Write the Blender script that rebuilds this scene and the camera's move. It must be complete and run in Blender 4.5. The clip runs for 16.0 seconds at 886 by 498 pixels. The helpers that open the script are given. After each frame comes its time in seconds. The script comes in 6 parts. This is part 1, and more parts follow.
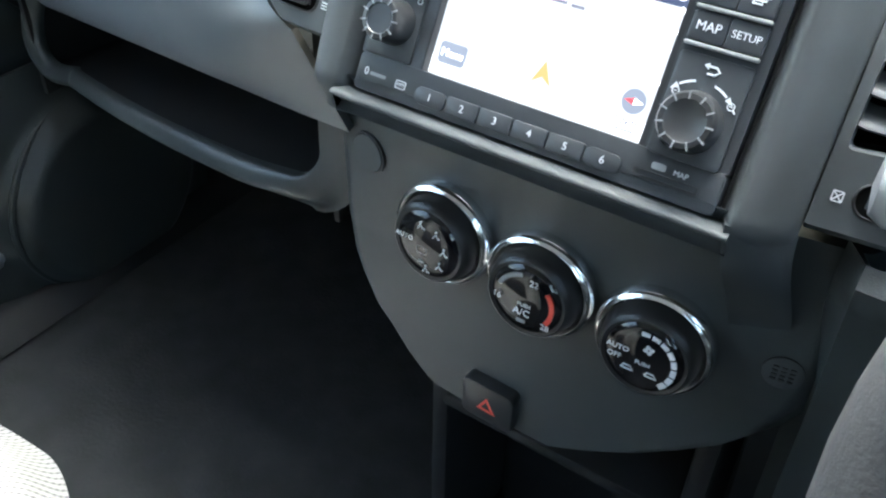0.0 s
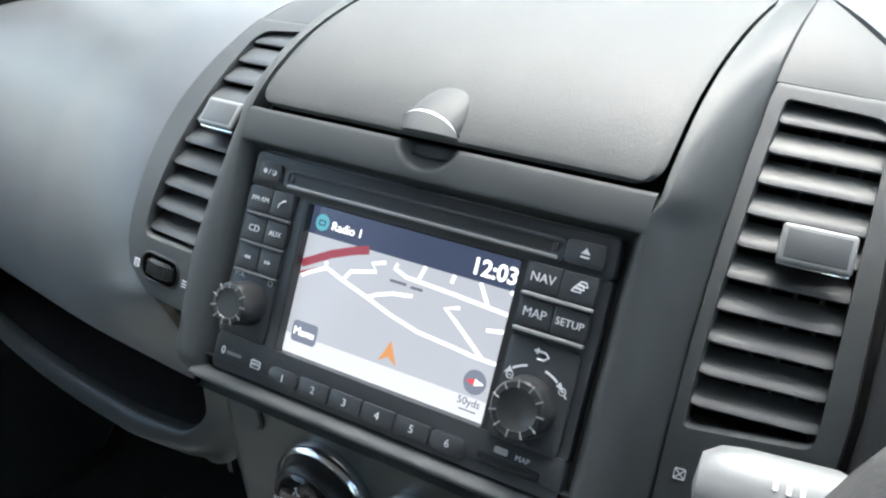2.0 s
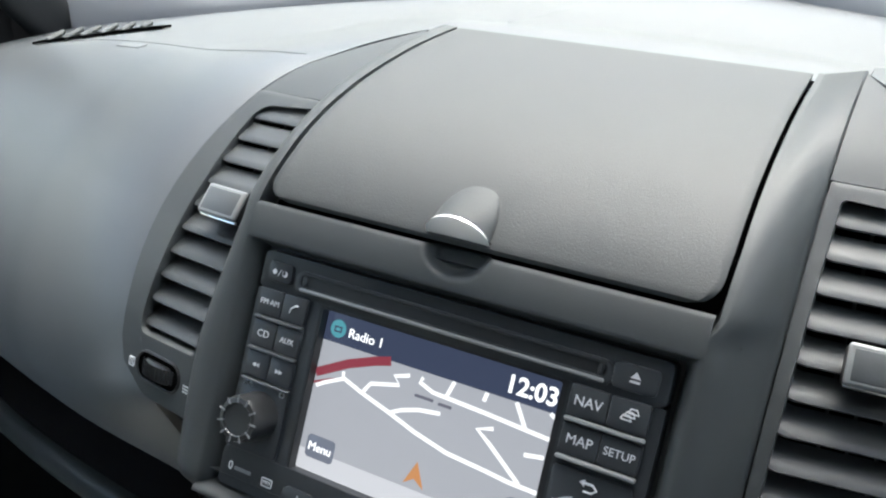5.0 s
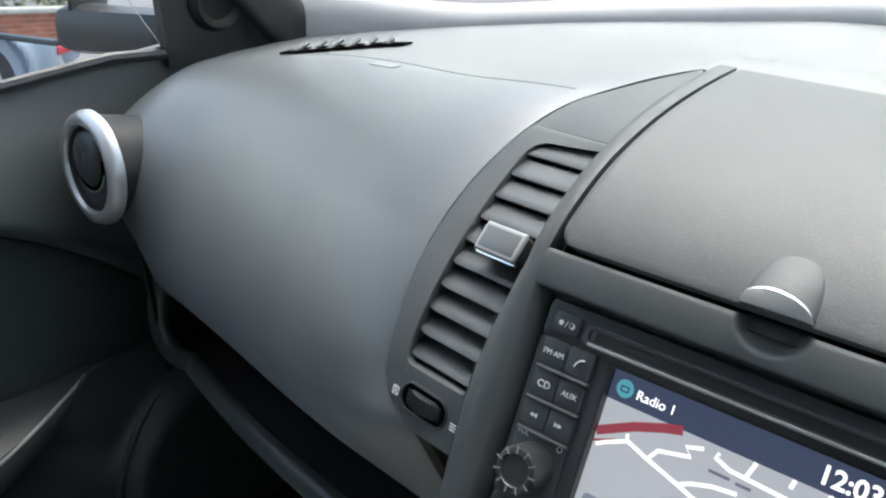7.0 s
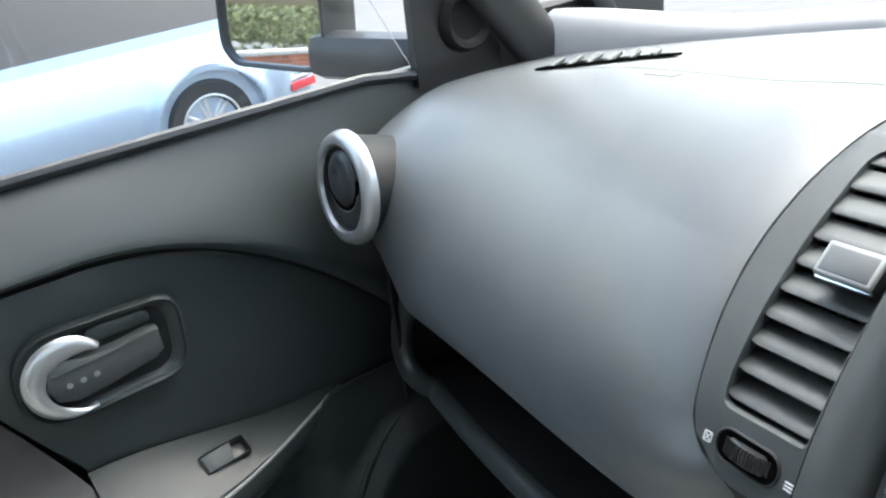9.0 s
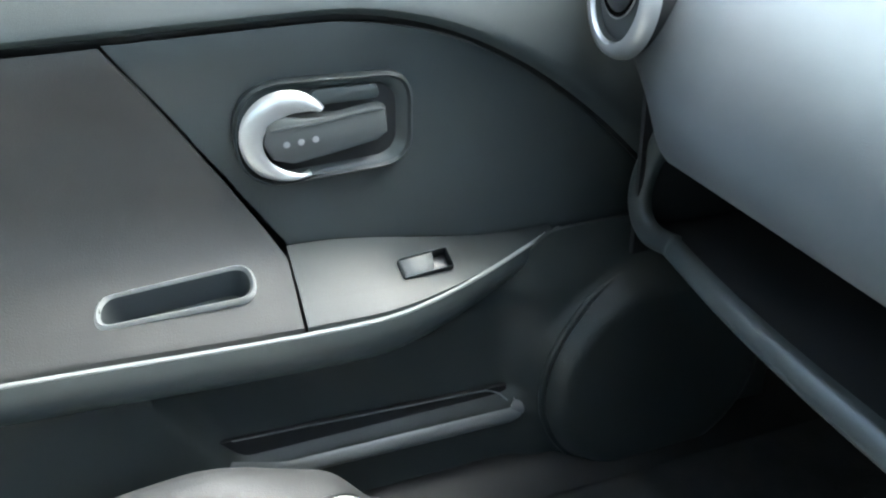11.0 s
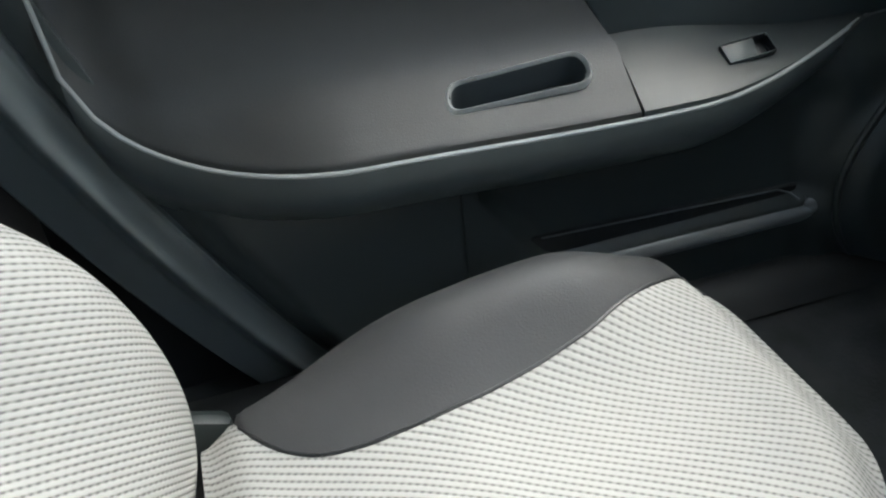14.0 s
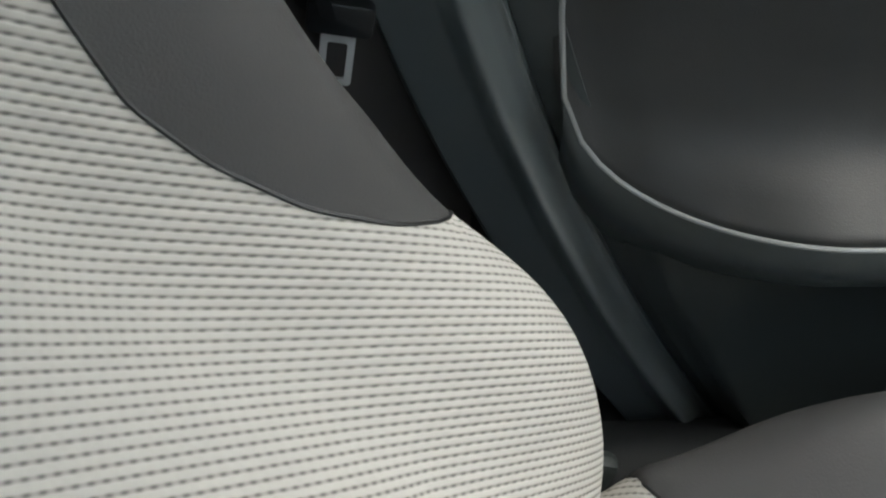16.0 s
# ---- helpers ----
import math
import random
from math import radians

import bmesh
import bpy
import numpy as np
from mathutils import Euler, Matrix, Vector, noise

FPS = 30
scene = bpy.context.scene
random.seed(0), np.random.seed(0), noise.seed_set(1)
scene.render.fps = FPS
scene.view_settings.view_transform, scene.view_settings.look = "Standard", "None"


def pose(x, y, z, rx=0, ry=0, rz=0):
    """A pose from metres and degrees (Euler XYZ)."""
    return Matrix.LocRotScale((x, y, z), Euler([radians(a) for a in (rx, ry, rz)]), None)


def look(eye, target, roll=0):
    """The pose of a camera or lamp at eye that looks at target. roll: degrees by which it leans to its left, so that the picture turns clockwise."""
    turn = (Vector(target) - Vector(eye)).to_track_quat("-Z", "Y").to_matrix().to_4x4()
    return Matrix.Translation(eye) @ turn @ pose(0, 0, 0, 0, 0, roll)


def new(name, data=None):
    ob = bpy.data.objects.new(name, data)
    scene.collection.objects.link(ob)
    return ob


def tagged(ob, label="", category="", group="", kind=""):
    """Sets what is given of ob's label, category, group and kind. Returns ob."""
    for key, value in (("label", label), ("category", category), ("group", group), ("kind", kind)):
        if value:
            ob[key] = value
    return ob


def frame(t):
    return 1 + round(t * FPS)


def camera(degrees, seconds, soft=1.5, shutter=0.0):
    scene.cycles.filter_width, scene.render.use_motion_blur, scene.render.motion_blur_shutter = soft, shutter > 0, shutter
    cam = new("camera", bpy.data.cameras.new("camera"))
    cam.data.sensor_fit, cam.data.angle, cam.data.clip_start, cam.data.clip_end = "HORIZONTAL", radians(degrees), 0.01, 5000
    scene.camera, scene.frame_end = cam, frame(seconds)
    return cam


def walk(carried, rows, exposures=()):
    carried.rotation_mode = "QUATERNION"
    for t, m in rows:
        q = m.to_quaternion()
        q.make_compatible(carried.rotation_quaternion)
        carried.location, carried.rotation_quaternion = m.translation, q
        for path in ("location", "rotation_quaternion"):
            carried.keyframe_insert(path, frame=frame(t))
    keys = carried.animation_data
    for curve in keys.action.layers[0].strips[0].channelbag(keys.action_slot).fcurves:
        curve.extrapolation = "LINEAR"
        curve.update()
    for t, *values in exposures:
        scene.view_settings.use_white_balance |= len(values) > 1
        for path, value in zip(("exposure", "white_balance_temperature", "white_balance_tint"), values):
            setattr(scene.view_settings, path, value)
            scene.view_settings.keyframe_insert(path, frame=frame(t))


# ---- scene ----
cam = camera(53.0, 16.0, soft=2.2)
PATH = [
    (0.0, pose(0.1552, -0.3186, 0.1653, 50.89, -1.02, 34.18)),
    (0.5, pose(0.1611, -0.2925, 0.1715, 54.92, -1.41, 31.80)),
    (1.0, pose(0.1708, -0.2795, 0.1887, 57.26, 0.67, 32.93)),
    (1.5, pose(0.1824, -0.2688, 0.1999, 59.52, 1.12, 31.57)),
    (2.0, pose(0.1853, -0.2615, 0.2097, 60.78, 1.05, 31.10)),
    (2.5, pose(0.1853, -0.2559, 0.2109, 61.53, 2.00, 30.27)),
    (3.0, pose(0.1891, -0.2501, 0.2159, 62.17, 2.17, 29.90)),
    (3.2, pose(0.1907, -0.2480, 0.2151, 62.68, 1.83, 29.60)),
    (5.3, pose(0.1273, -0.2323, 0.2339, 61.25, 0.85, 29.47)),
    (5.5, pose(0.1146, -0.2360, 0.2350, 61.75, 0.74, 29.89)),
    (6.0, pose(0.0881, -0.2419, 0.2393, 62.28, -1.14, 31.50)),
    (6.5, pose(0.0902, -0.2300, 0.2492, 62.52, 1.53, 34.26)),
    (7.0, pose(0.0866, -0.2490, 0.2462, 61.68, 1.62, 40.33)),
    (7.5, pose(0.0231, -0.2587, 0.2509, 60.95, 2.24, 39.01)),
    (8.0, pose(0.0089, -0.2778, 0.2529, 59.34, 2.24, 39.51)),
    (8.2, pose(0.0264, -0.2791, 0.2592, 60.82, 5.09, 42.11)),
    (10.3, pose(0.0196, -0.1992, 0.1003, 63.77, 4.53, 65.39)),
    (10.4, pose(0.0176, -0.2042, 0.0957, 63.13, 5.46, 65.90)),
    (10.5, pose(0.0117, -0.2102, 0.0984, 63.05, 4.58, 66.49)),
    (11.0, pose(-0.0308, -0.2604, 0.0995, 60.95, 1.16, 70.12)),
    (11.5, pose(-0.0231, -0.2926, 0.0942, 59.90, 3.25, 68.51)),
    (12.0, pose(-0.0241, -0.3235, 0.0810, 59.32, 2.08, 68.99)),
    (12.5, pose(-0.0251, -0.3472, 0.0704, 56.46, 3.19, 69.83)),
    (13.0, pose(-0.0335, -0.3864, 0.0478, 54.81, 3.25, 70.40)),
    (13.5, pose(-0.0379, -0.4246, 0.0323, 54.35, 4.63, 73.05)),
    (14.0, pose(-0.0536, -0.4851, 0.0411, 54.04, 4.88, 73.10)),
    (14.5, pose(-0.0837, -0.5873, 0.0101, 55.12, 1.82, 72.79)),
    (15.0, pose(-0.1492, -0.6655, 0.0179, 53.47, -0.56, 72.29)),
    (15.4, pose(-0.1581, -0.6910, 0.0346, 52.94, 2.00, 74.05)),
    (15.5, pose(-0.1636, -0.6914, 0.0365, 52.73, 1.46, 75.93)),
    (16.0, pose(-0.1698, -0.6805, 0.0852, 51.57, 1.97, 88.70)),
]
EXPOSURES = [(0.0, 3.35, 6050, 5), (0.5, 3.55, 6050, 5), (1.0, 3.1, 6150, 6), (1.5, 2.65, 6200, 7), (3.0, 2.05, 6250, 8), (6.0, 1.85, 6250, 8), (8.0, 2.15, 6250, 8), (10.5, 3.3, 6250, 4), (11.0, 3.5, 6050, 3), (12.0, 3.5, 5950, 3), (12.5, 3.12, 6000, 4), (13.0, 2.45, 6050, 4), (13.5, 2.2, 6100, 4), (14.5, 1.92, 6100, 5), (15.0, 1.9, 6150, 5), (16.0, 1.7, 6450, 6)]
walk(cam, PATH, EXPOSURES)

# ---------------------------------------------------------------- world, sun
world = bpy.data.worlds.new("sky")
scene.world = world
world.use_nodes = True
wn = world.node_tree.nodes
sky = wn.new("ShaderNodeTexSky")
sky.sky_type = "NISHITA"
sky.sun_disc = False
sky.sun_elevation = radians(61)
sky.sun_rotation = radians(-9)
sky.air_density = 1.6
sky.dust_density = 4.5
wn["Background"].inputs["Strength"].default_value = 0.14
world.node_tree.links.new(sky.outputs["Color"], wn["Background"].inputs["Color"])

sun_data = bpy.data.lights.new("sun", "SUN")
sun_data.energy = 1.0
sun_data.angle = radians(45)
sun_data.color = (1.0, 0.97, 0.93)
sun = new("sun", sun_data)
sun.matrix_world = look((-0.4, 2.5, 4.4), (0, 0, 0))


# ---------------------------------------------------------------- materials
def material(name, base, rough=0.5, metal=0.0, spec=0.5, grain=0.0, grain_scale=900.0, vary=0.0, vary_scale=9.0, coat=0.0):
    """A principled surface with fine grain relief and slow tone variation."""
    m = bpy.data.materials.new(name)
    m.use_nodes = True
    nt = m.node_tree
    p = nt.nodes["Principled BSDF"]
    p.inputs["Base Color"].default_value = (*base, 1)
    p.inputs["Roughness"].default_value = rough
    p.inputs["Metallic"].default_value = metal
    p.inputs["Specular IOR Level"].default_value = spec
    p.inputs["Coat Weight"].default_value = coat
    p.inputs["Coat Roughness"].default_value = 0.04
    co = nt.nodes.new("ShaderNodeTexCoord")
    if vary:
        nz = nt.nodes.new("ShaderNodeTexNoise")
        nz.inputs["Scale"].default_value = vary_scale
        nz.inputs["Detail"].default_value = 6
        nt.links.new(co.outputs["Object"], nz.inputs["Vector"])
        ramp = nt.nodes.new("ShaderNodeMapRange")
        ramp.inputs["From Min"].default_value, ramp.inputs["From Max"].default_value = 0.3, 0.7
        ramp.inputs["To Min"].default_value, ramp.inputs["To Max"].default_value = 1 - vary, 1 + vary
        nt.links.new(nz.outputs["Fac"], ramp.inputs["Value"])
        mul = nt.nodes.new("ShaderNodeMixRGB")
        mul.blend_type = "MULTIPLY"
        mul.inputs["Fac"].default_value = 1
        mul.inputs["Color1"].default_value = (*base, 1)
        nt.links.new(ramp.outputs["Result"], mul.inputs["Color2"])
        nt.links.new(mul.outputs["Color"], p.inputs["Base Color"])
        rr = nt.nodes.new("ShaderNodeMapRange")
        rr.inputs["From Min"].default_value, rr.inputs["From Max"].default_value = 0.3, 0.7
        rr.inputs["To Min"].default_value, rr.inputs["To Max"].default_value = max(0.02, rough - 0.35 * vary), min(1, rough + 0.35 * vary)
        nt.links.new(nz.outputs["Fac"], rr.inputs["Value"])
        nt.links.new(rr.outputs["Result"], p.inputs["Roughness"])
    if grain:
        n2 = nt.nodes.new("ShaderNodeTexNoise")
        n2.inputs["Scale"].default_value = grain_scale
        n2.inputs["Detail"].default_value = 3
        nt.links.new(co.outputs["Object"], n2.inputs["Vector"])
        bump = nt.nodes.new("ShaderNodeBump")
        bump.inputs["Strength"].default_value = grain
        bump.inputs["Distance"].default_value = 0.0006
        nt.links.new(n2.outputs["Fac"], bump.inputs["Height"])
        nt.links.new(bump.outputs["Normal"], p.inputs["Normal"])
    return m


def glowing(name, colour, strength, rough=0.15):
    m = material(name, [c * 0.1 for c in colour], rough)
    p = m.node_tree.nodes["Principled BSDF"]
    p.inputs["Emission Color"].default_value = (*colour, 1)
    p.inputs["Emission Strength"].default_value = strength
    return m


def fabric_material(name, base, dark):
    """Woven seat cloth: rows of raised cords with small dark holes, laid out in metres on the UV map."""
    m = material(name, base, 0.9, spec=0.15)
    nt = m.node_tree
    p = nt.nodes["Principled BSDF"]
    uv = nt.nodes.new("ShaderNodeUVMap")
    uv.uv_map = "UVMap"
    sep = nt.nodes.new("ShaderNodeSeparateXYZ")
    nt.links.new(uv.outputs["UV"], sep.inputs["Vector"])

    def mathn(op, a, b=None):
        n = nt.nodes.new("ShaderNodeMath")
        n.operation = op
        for k, v in enumerate((a, b)):
            if v is None:
                continue
            if isinstance(v, (int, float)):
                n.inputs[k].default_value = v
            else:
                nt.links.new(v, n.inputs[k])
        return n.outputs[0]

    def wave(v, pitch, power):
        c = mathn("COSINE", mathn("MULTIPLY", v, 2 * math.pi / pitch))
        return mathn("POWER", mathn("ADD", mathn("MULTIPLY", c, 0.5), 0.5), power)

    groove = wave(sep.outputs["X"], 0.0057, 2.0)
    slant = mathn("ADD", sep.outputs["Y"], mathn("MULTIPLY", sep.outputs["X"], 0.15))
    hole = mathn("MULTIPLY", wave(sep.outputs["X"], 0.0057, 2.6), mathn("ADD", mathn("MULTIPLY", wave(slant, 0.0058, 1.2), 0.52), 0.48))
    fac = nt.nodes.new("ShaderNodeMapRange")
    fac.inputs["From Min"].default_value, fac.inputs["From Max"].default_value = 0.10, 0.95
    nt.links.new(hole, fac.inputs["Value"])
    nz = nt.nodes.new("ShaderNodeTexNoise")
    nz.inputs["Scale"].default_value = 240
    nt.links.new(uv.outputs["UV"], nz.inputs["Vector"])
    warm = nt.nodes.new("ShaderNodeMixRGB")
    warm.inputs["Color1"].default_value = (*[c * 0.86 for c in base], 1)
    warm.inputs["Color2"].default_value = (*base, 1)
    nt.links.new(nz.outputs["Fac"], warm.inputs["Fac"])
    mix = nt.nodes.new("ShaderNodeMixRGB")
    nt.links.new(fac.outputs["Result"], mix.inputs["Fac"])
    nt.links.new(warm.outputs["Color"], mix.inputs["Color1"])
    mix.inputs["Color2"].default_value = (*dark, 1)
    nt.links.new(mix.outputs["Color"], p.inputs["Base Color"])
    height = mathn("SUBTRACT", 1.0, mathn("ADD", mathn("MULTIPLY", groove, 0.5), mathn("MULTIPLY", hole, 0.5)))
    bump = nt.nodes.new("ShaderNodeBump")
    bump.inputs["Strength"].default_value = 0.55
    bump.inputs["Distance"].default_value = 0.0012
    nt.links.new(height, bump.inputs["Height"])
    nt.links.new(bump.outputs["Normal"], p.inputs["Normal"])
    return m


def brick_material(name):
    m = material(name, (0.32, 0.12, 0.07), 0.9, spec=0.2)
    nt = m.node_tree
    p = nt.nodes["Principled BSDF"]
    oi = nt.nodes.new("ShaderNodeObjectInfo")
    hsv = nt.nodes.new("ShaderNodeHueSaturation")
    hsv.inputs["Color"].default_value = (0.36, 0.13, 0.075, 1)
    mr = nt.nodes.new("ShaderNodeMapRange")
    mr.inputs["To Min"].default_value, mr.inputs["To Max"].default_value = 0.7, 1.25
    nt.links.new(oi.outputs["Random"], mr.inputs["Value"])
    nt.links.new(mr.outputs["Result"], hsv.inputs["Value"])
    nt.links.new(hsv.outputs["Color"], p.inputs["Base Color"])
    return m


M_SOFT = material("soft_dash_plastic", (0.058, 0.066, 0.071), 0.44, spec=0.9, grain=0.22, grain_scale=1500, vary=0.03)
M_SOFT.node_tree.nodes["Principled BSDF"].inputs["Sheen Weight"].default_value = 0.05
M_FASCIA = material("fascia_plastic", (0.044, 0.050, 0.052), 0.54, spec=0.38, grain=0.12, grain_scale=1800, vary=0.05)
M_HARD = material("hard_trim_plastic", (0.024, 0.030, 0.031), 0.43, spec=0.5, grain=0.28, grain_scale=1200, vary=0.06)
M_GRAINED = material("black_grained_plastic", (0.022, 0.023, 0.024), 0.5, spec=0.5, grain=0.7, grain_scale=420, vary=0.1)
M_SLIDER = material("grey_slider_plastic", (0.085, 0.092, 0.096), 0.42, spec=0.5, grain=0.1, vary=0.04)
# pale edge grey; on door edges it paints in the highlight
M_EDGE = material("pale_highlight_edge_plastic", (0.22, 0.23, 0.23), 0.28, spec=0.8)
M_LID = material("lid_plastic", (0.050, 0.055, 0.056), 0.55, spec=0.35, grain=0.25, grain_scale=1500, vary=0.04)
M_SLAT = material("slat_plastic", (0.045, 0.050, 0.052), 0.46, spec=0.45, grain=0.1, grain_scale=1800)
# near-black without shine: paints the shade inside holes, ducts and gaps
M_VOID = material("painted_hole_shade", (0.004, 0.004, 0.004), 1.0, spec=0.0)
M_DOOR = material("door_plastic", (0.032, 0.039, 0.040), 0.44, spec=0.45, grain=0.3, grain_scale=1100, vary=0.05)
M_INSERT = material("door_insert_vinyl", (0.024, 0.0246, 0.0244), 0.50, spec=0.4, grain=0.35, grain_scale=800, vary=0.06)
M_CAP = material("smooth_armrest_plastic", (0.022, 0.027, 0.028), 0.45, spec=0.38, grain=0.06, grain_scale=1600, vary=0.03)
M_DOORLOW = material("lower_door_plastic", (0.022, 0.027, 0.027), 0.46, spec=0.42, grain=0.3, grain_scale=1100, vary=0.06)
M_PILLAR = material("pillar_plastic", (0.080, 0.092, 0.094), 0.36, spec=0.6, grain=0.15, grain_scale=1300, vary=0.04)
M_REAR = material("rear_trim_plastic", (0.085, 0.078, 0.076), 0.55, spec=0.3, grain=0.3, grain_scale=900, vary=0.06)
# dark plastic; in recesses its colour also carries the shade
M_DARK = material("dark_plastic_with_recess_shade", (0.012, 0.013, 0.014), 0.6, spec=0.3, grain=0.1)
M_BLACK = material("black_plastic", (0.014, 0.015, 0.016), 0.4, spec=0.5)
M_UNIT = material("stereo_faceplate", (0.026, 0.030, 0.034), 0.38, spec=0.5, grain=0.06, grain_scale=2200)
M_BUTTON = material("button_plastic", (0.030, 0.034, 0.038), 0.36, spec=0.5, grain=0.05, grain_scale=2200)
M_KNOB = material("knob_rubber", (0.020, 0.021, 0.022), 0.35, spec=0.5)
M_GLOSS = material("gloss_black_dial", (0.005, 0.005, 0.006), 0.04, spec=0.55)
M_CHROME = material("chrome", (0.82, 0.83, 0.84), 0.07, metal=1.0)
M_LIP = material("brushed_chrome_lip", (0.90, 0.91, 0.92), 0.34, metal=0.65)
M_RING = material("polished_ring", (0.86, 0.87, 0.88), 0.15, metal=1.0)
M_SATIN = material("satin_silver_paint", (0.44, 0.45, 0.455), 0.34, metal=0.75, vary=0.03)
M_MARK = material("white_print", (0.62, 0.64, 0.66), 0.6)
M_GREYMARK = material("grey_print", (0.20, 0.21, 0.22), 0.6)
M_RED = material("red_print", (0.55, 0.05, 0.03), 0.4)
M_FABRIC = fabric_material("beige_seat_cloth", (0.42, 0.414, 0.390), (0.140, 0.139, 0.132))
M_BOLSTER = material("charcoal_seat_vinyl", (0.044, 0.0445, 0.0455), 0.58, spec=0.42, grain=0.5, grain_scale=600, vary=0.08)
M_CARPET = material("dark_carpet", (0.028, 0.030, 0.031), 0.95, spec=0.1, grain=1.0, grain_scale=260, vary=0.25, vary_scale=25)
M_BELT = material("belt_webbing", (0.03, 0.03, 0.032), 0.8, grain=0.6, grain_scale=500)
M_CLIP = material("pale_clip_plastic", (0.55, 0.56, 0.56), 0.35, spec=0.5)
M_HEADLINER = material("headliner_cloth", (0.50, 0.50, 0.49), 0.95, spec=0.1, grain=0.4, grain_scale=400, vary=0.05)
M_STALK = material("grey_stalk_plastic", (0.15, 0.157, 0.16), 0.38, spec=0.5, grain=0.05)
M_CARPAINT = material("silver_blue_car_paint", (0.34, 0.42, 0.52), 0.25, metal=0.35, coat=1.0, vary=0.02)
M_TYRE = material("tyre_rubber", (0.025, 0.025, 0.026), 0.85, grain=0.5, grain_scale=150)
M_WHEEL = material("alloy_wheel", (0.50, 0.51, 0.52), 0.35, metal=0.7)
M_LAMP = material("red_lamp_lens", (0.50, 0.02, 0.03), 0.15, coat=0.8)
# base lifted above plain asphalt to put outdoor glare into the colour
M_ROAD = material("brightened_asphalt", (0.10, 0.10, 0.10), 0.9, grain=0.8, grain_scale=90, vary=0.2, vary_scale=3)
M_MORTAR = material("mortar", (0.35, 0.32, 0.28), 0.95, grain=0.5, grain_scale=120)
M_BRICK = brick_material("red_brick")
M_CONCRETE = material("coping_stone", (0.42, 0.40, 0.36), 0.9, grain=0.6, grain_scale=60, vary=0.15, vary_scale=5)
M_LEAF = material("hedge_leaves", (0.07, 0.09, 0.03), 0.7, vary=0.4, vary_scale=12)
M_MIRROR = material("mirror_glass", (0.92, 0.93, 0.94), 0.02, metal=1.0)
M_BAND = material("screen_trim_plastic", (0.30, 0.31, 0.32), 0.45, spec=0.5, vary=0.05)

M_GLASS = bpy.data.materials.new("clear_glass")
M_GLASS.use_nodes = True
gp = M_GLASS.node_tree.nodes["Principled BSDF"]
gp.inputs["Transmission Weight"].default_value = 1.0
gp.inputs["Roughness"].default_value = 0.0
gp.inputs["IOR"].default_value = 1.45
gp.inputs["Base Color"].default_value = (0.96, 0.98, 0.97, 1)

E_MAP = glowing("screen_map_ground", (0.56, 0.57, 0.61), 0.205)
E_BAR = glowing("screen_top_bar", (0.030, 0.038, 0.066), 0.45)
E_ROADW = glowing("screen_white_road", (1.0, 1.0, 1.0), 0.34)
E_ROADR = glowing("screen_red_road", (0.55, 0.10, 0.14), 0.13)
E_FOOT = glowing("screen_horizon_glow", (0.85, 0.85, 0.88), 0.21)
E_TEXT = glowing("screen_text", (1.0, 1.0, 1.0), 0.42)
E_DIM = glowing("screen_dark_text", (0.12, 0.12, 0.15), 0.35)
E_BTN = glowing("screen_menu_button", (0.22, 0.24, 0.30), 0.22)
E_ARROW = glowing("screen_orange_arrow", (0.80, 0.36, 0.14), 0.20)
E_TEAL = glowing("screen_teal_icon", (0.10, 0.36, 0.42), 0.25)
E_RED = glowing("screen_red_needle", (0.75, 0.08, 0.10), 0.25)


# ---------------------------------------------------------------- mesh tools
def finish(bm, name, mat, sharp=38):
    bmesh.ops.recalc_face_normals(bm, faces=bm.faces)
    lim = radians(sharp)
    for f in bm.faces:
        f.smooth = True
    for e in bm.edges:
        if len(e.link_faces) != 2 or e.calc_face_angle(0) > lim:
            e.smooth = False
    me = bpy.data.meshes.new(name)
    bm.to_mesh(me)
    bm.free()
    me.materials.append(mat)
    return me


def part(name, bm, mat, parent, label="", m=None, sharp=38):
    ob = new(name, finish(bm, name, mat, sharp) if isinstance(bm, bmesh.types.BMesh) else bm)
    ob.parent = parent
    if m is not None:
        ob.matrix_basis = m
    if label:
        ob["label"] = label
    return ob


def thing(name, label, category, m=None, group="", kind=""):
    ob = new(name)
    if m is not None:
        ob.matrix_basis = m
    return tagged(ob, label, category, group, kind)


def join(*bms):
    """All in one bmesh."""
    out = bms[0]
    for b in bms[1:]:
        me = bpy.data.meshes.new("tmp")
        b.to_mesh(me)
        b.free()
        out.from_mesh(me)
        bpy.data.meshes.remove(me)
    return out


def moved(bm, m):
    bm.transform(m)
    return bm


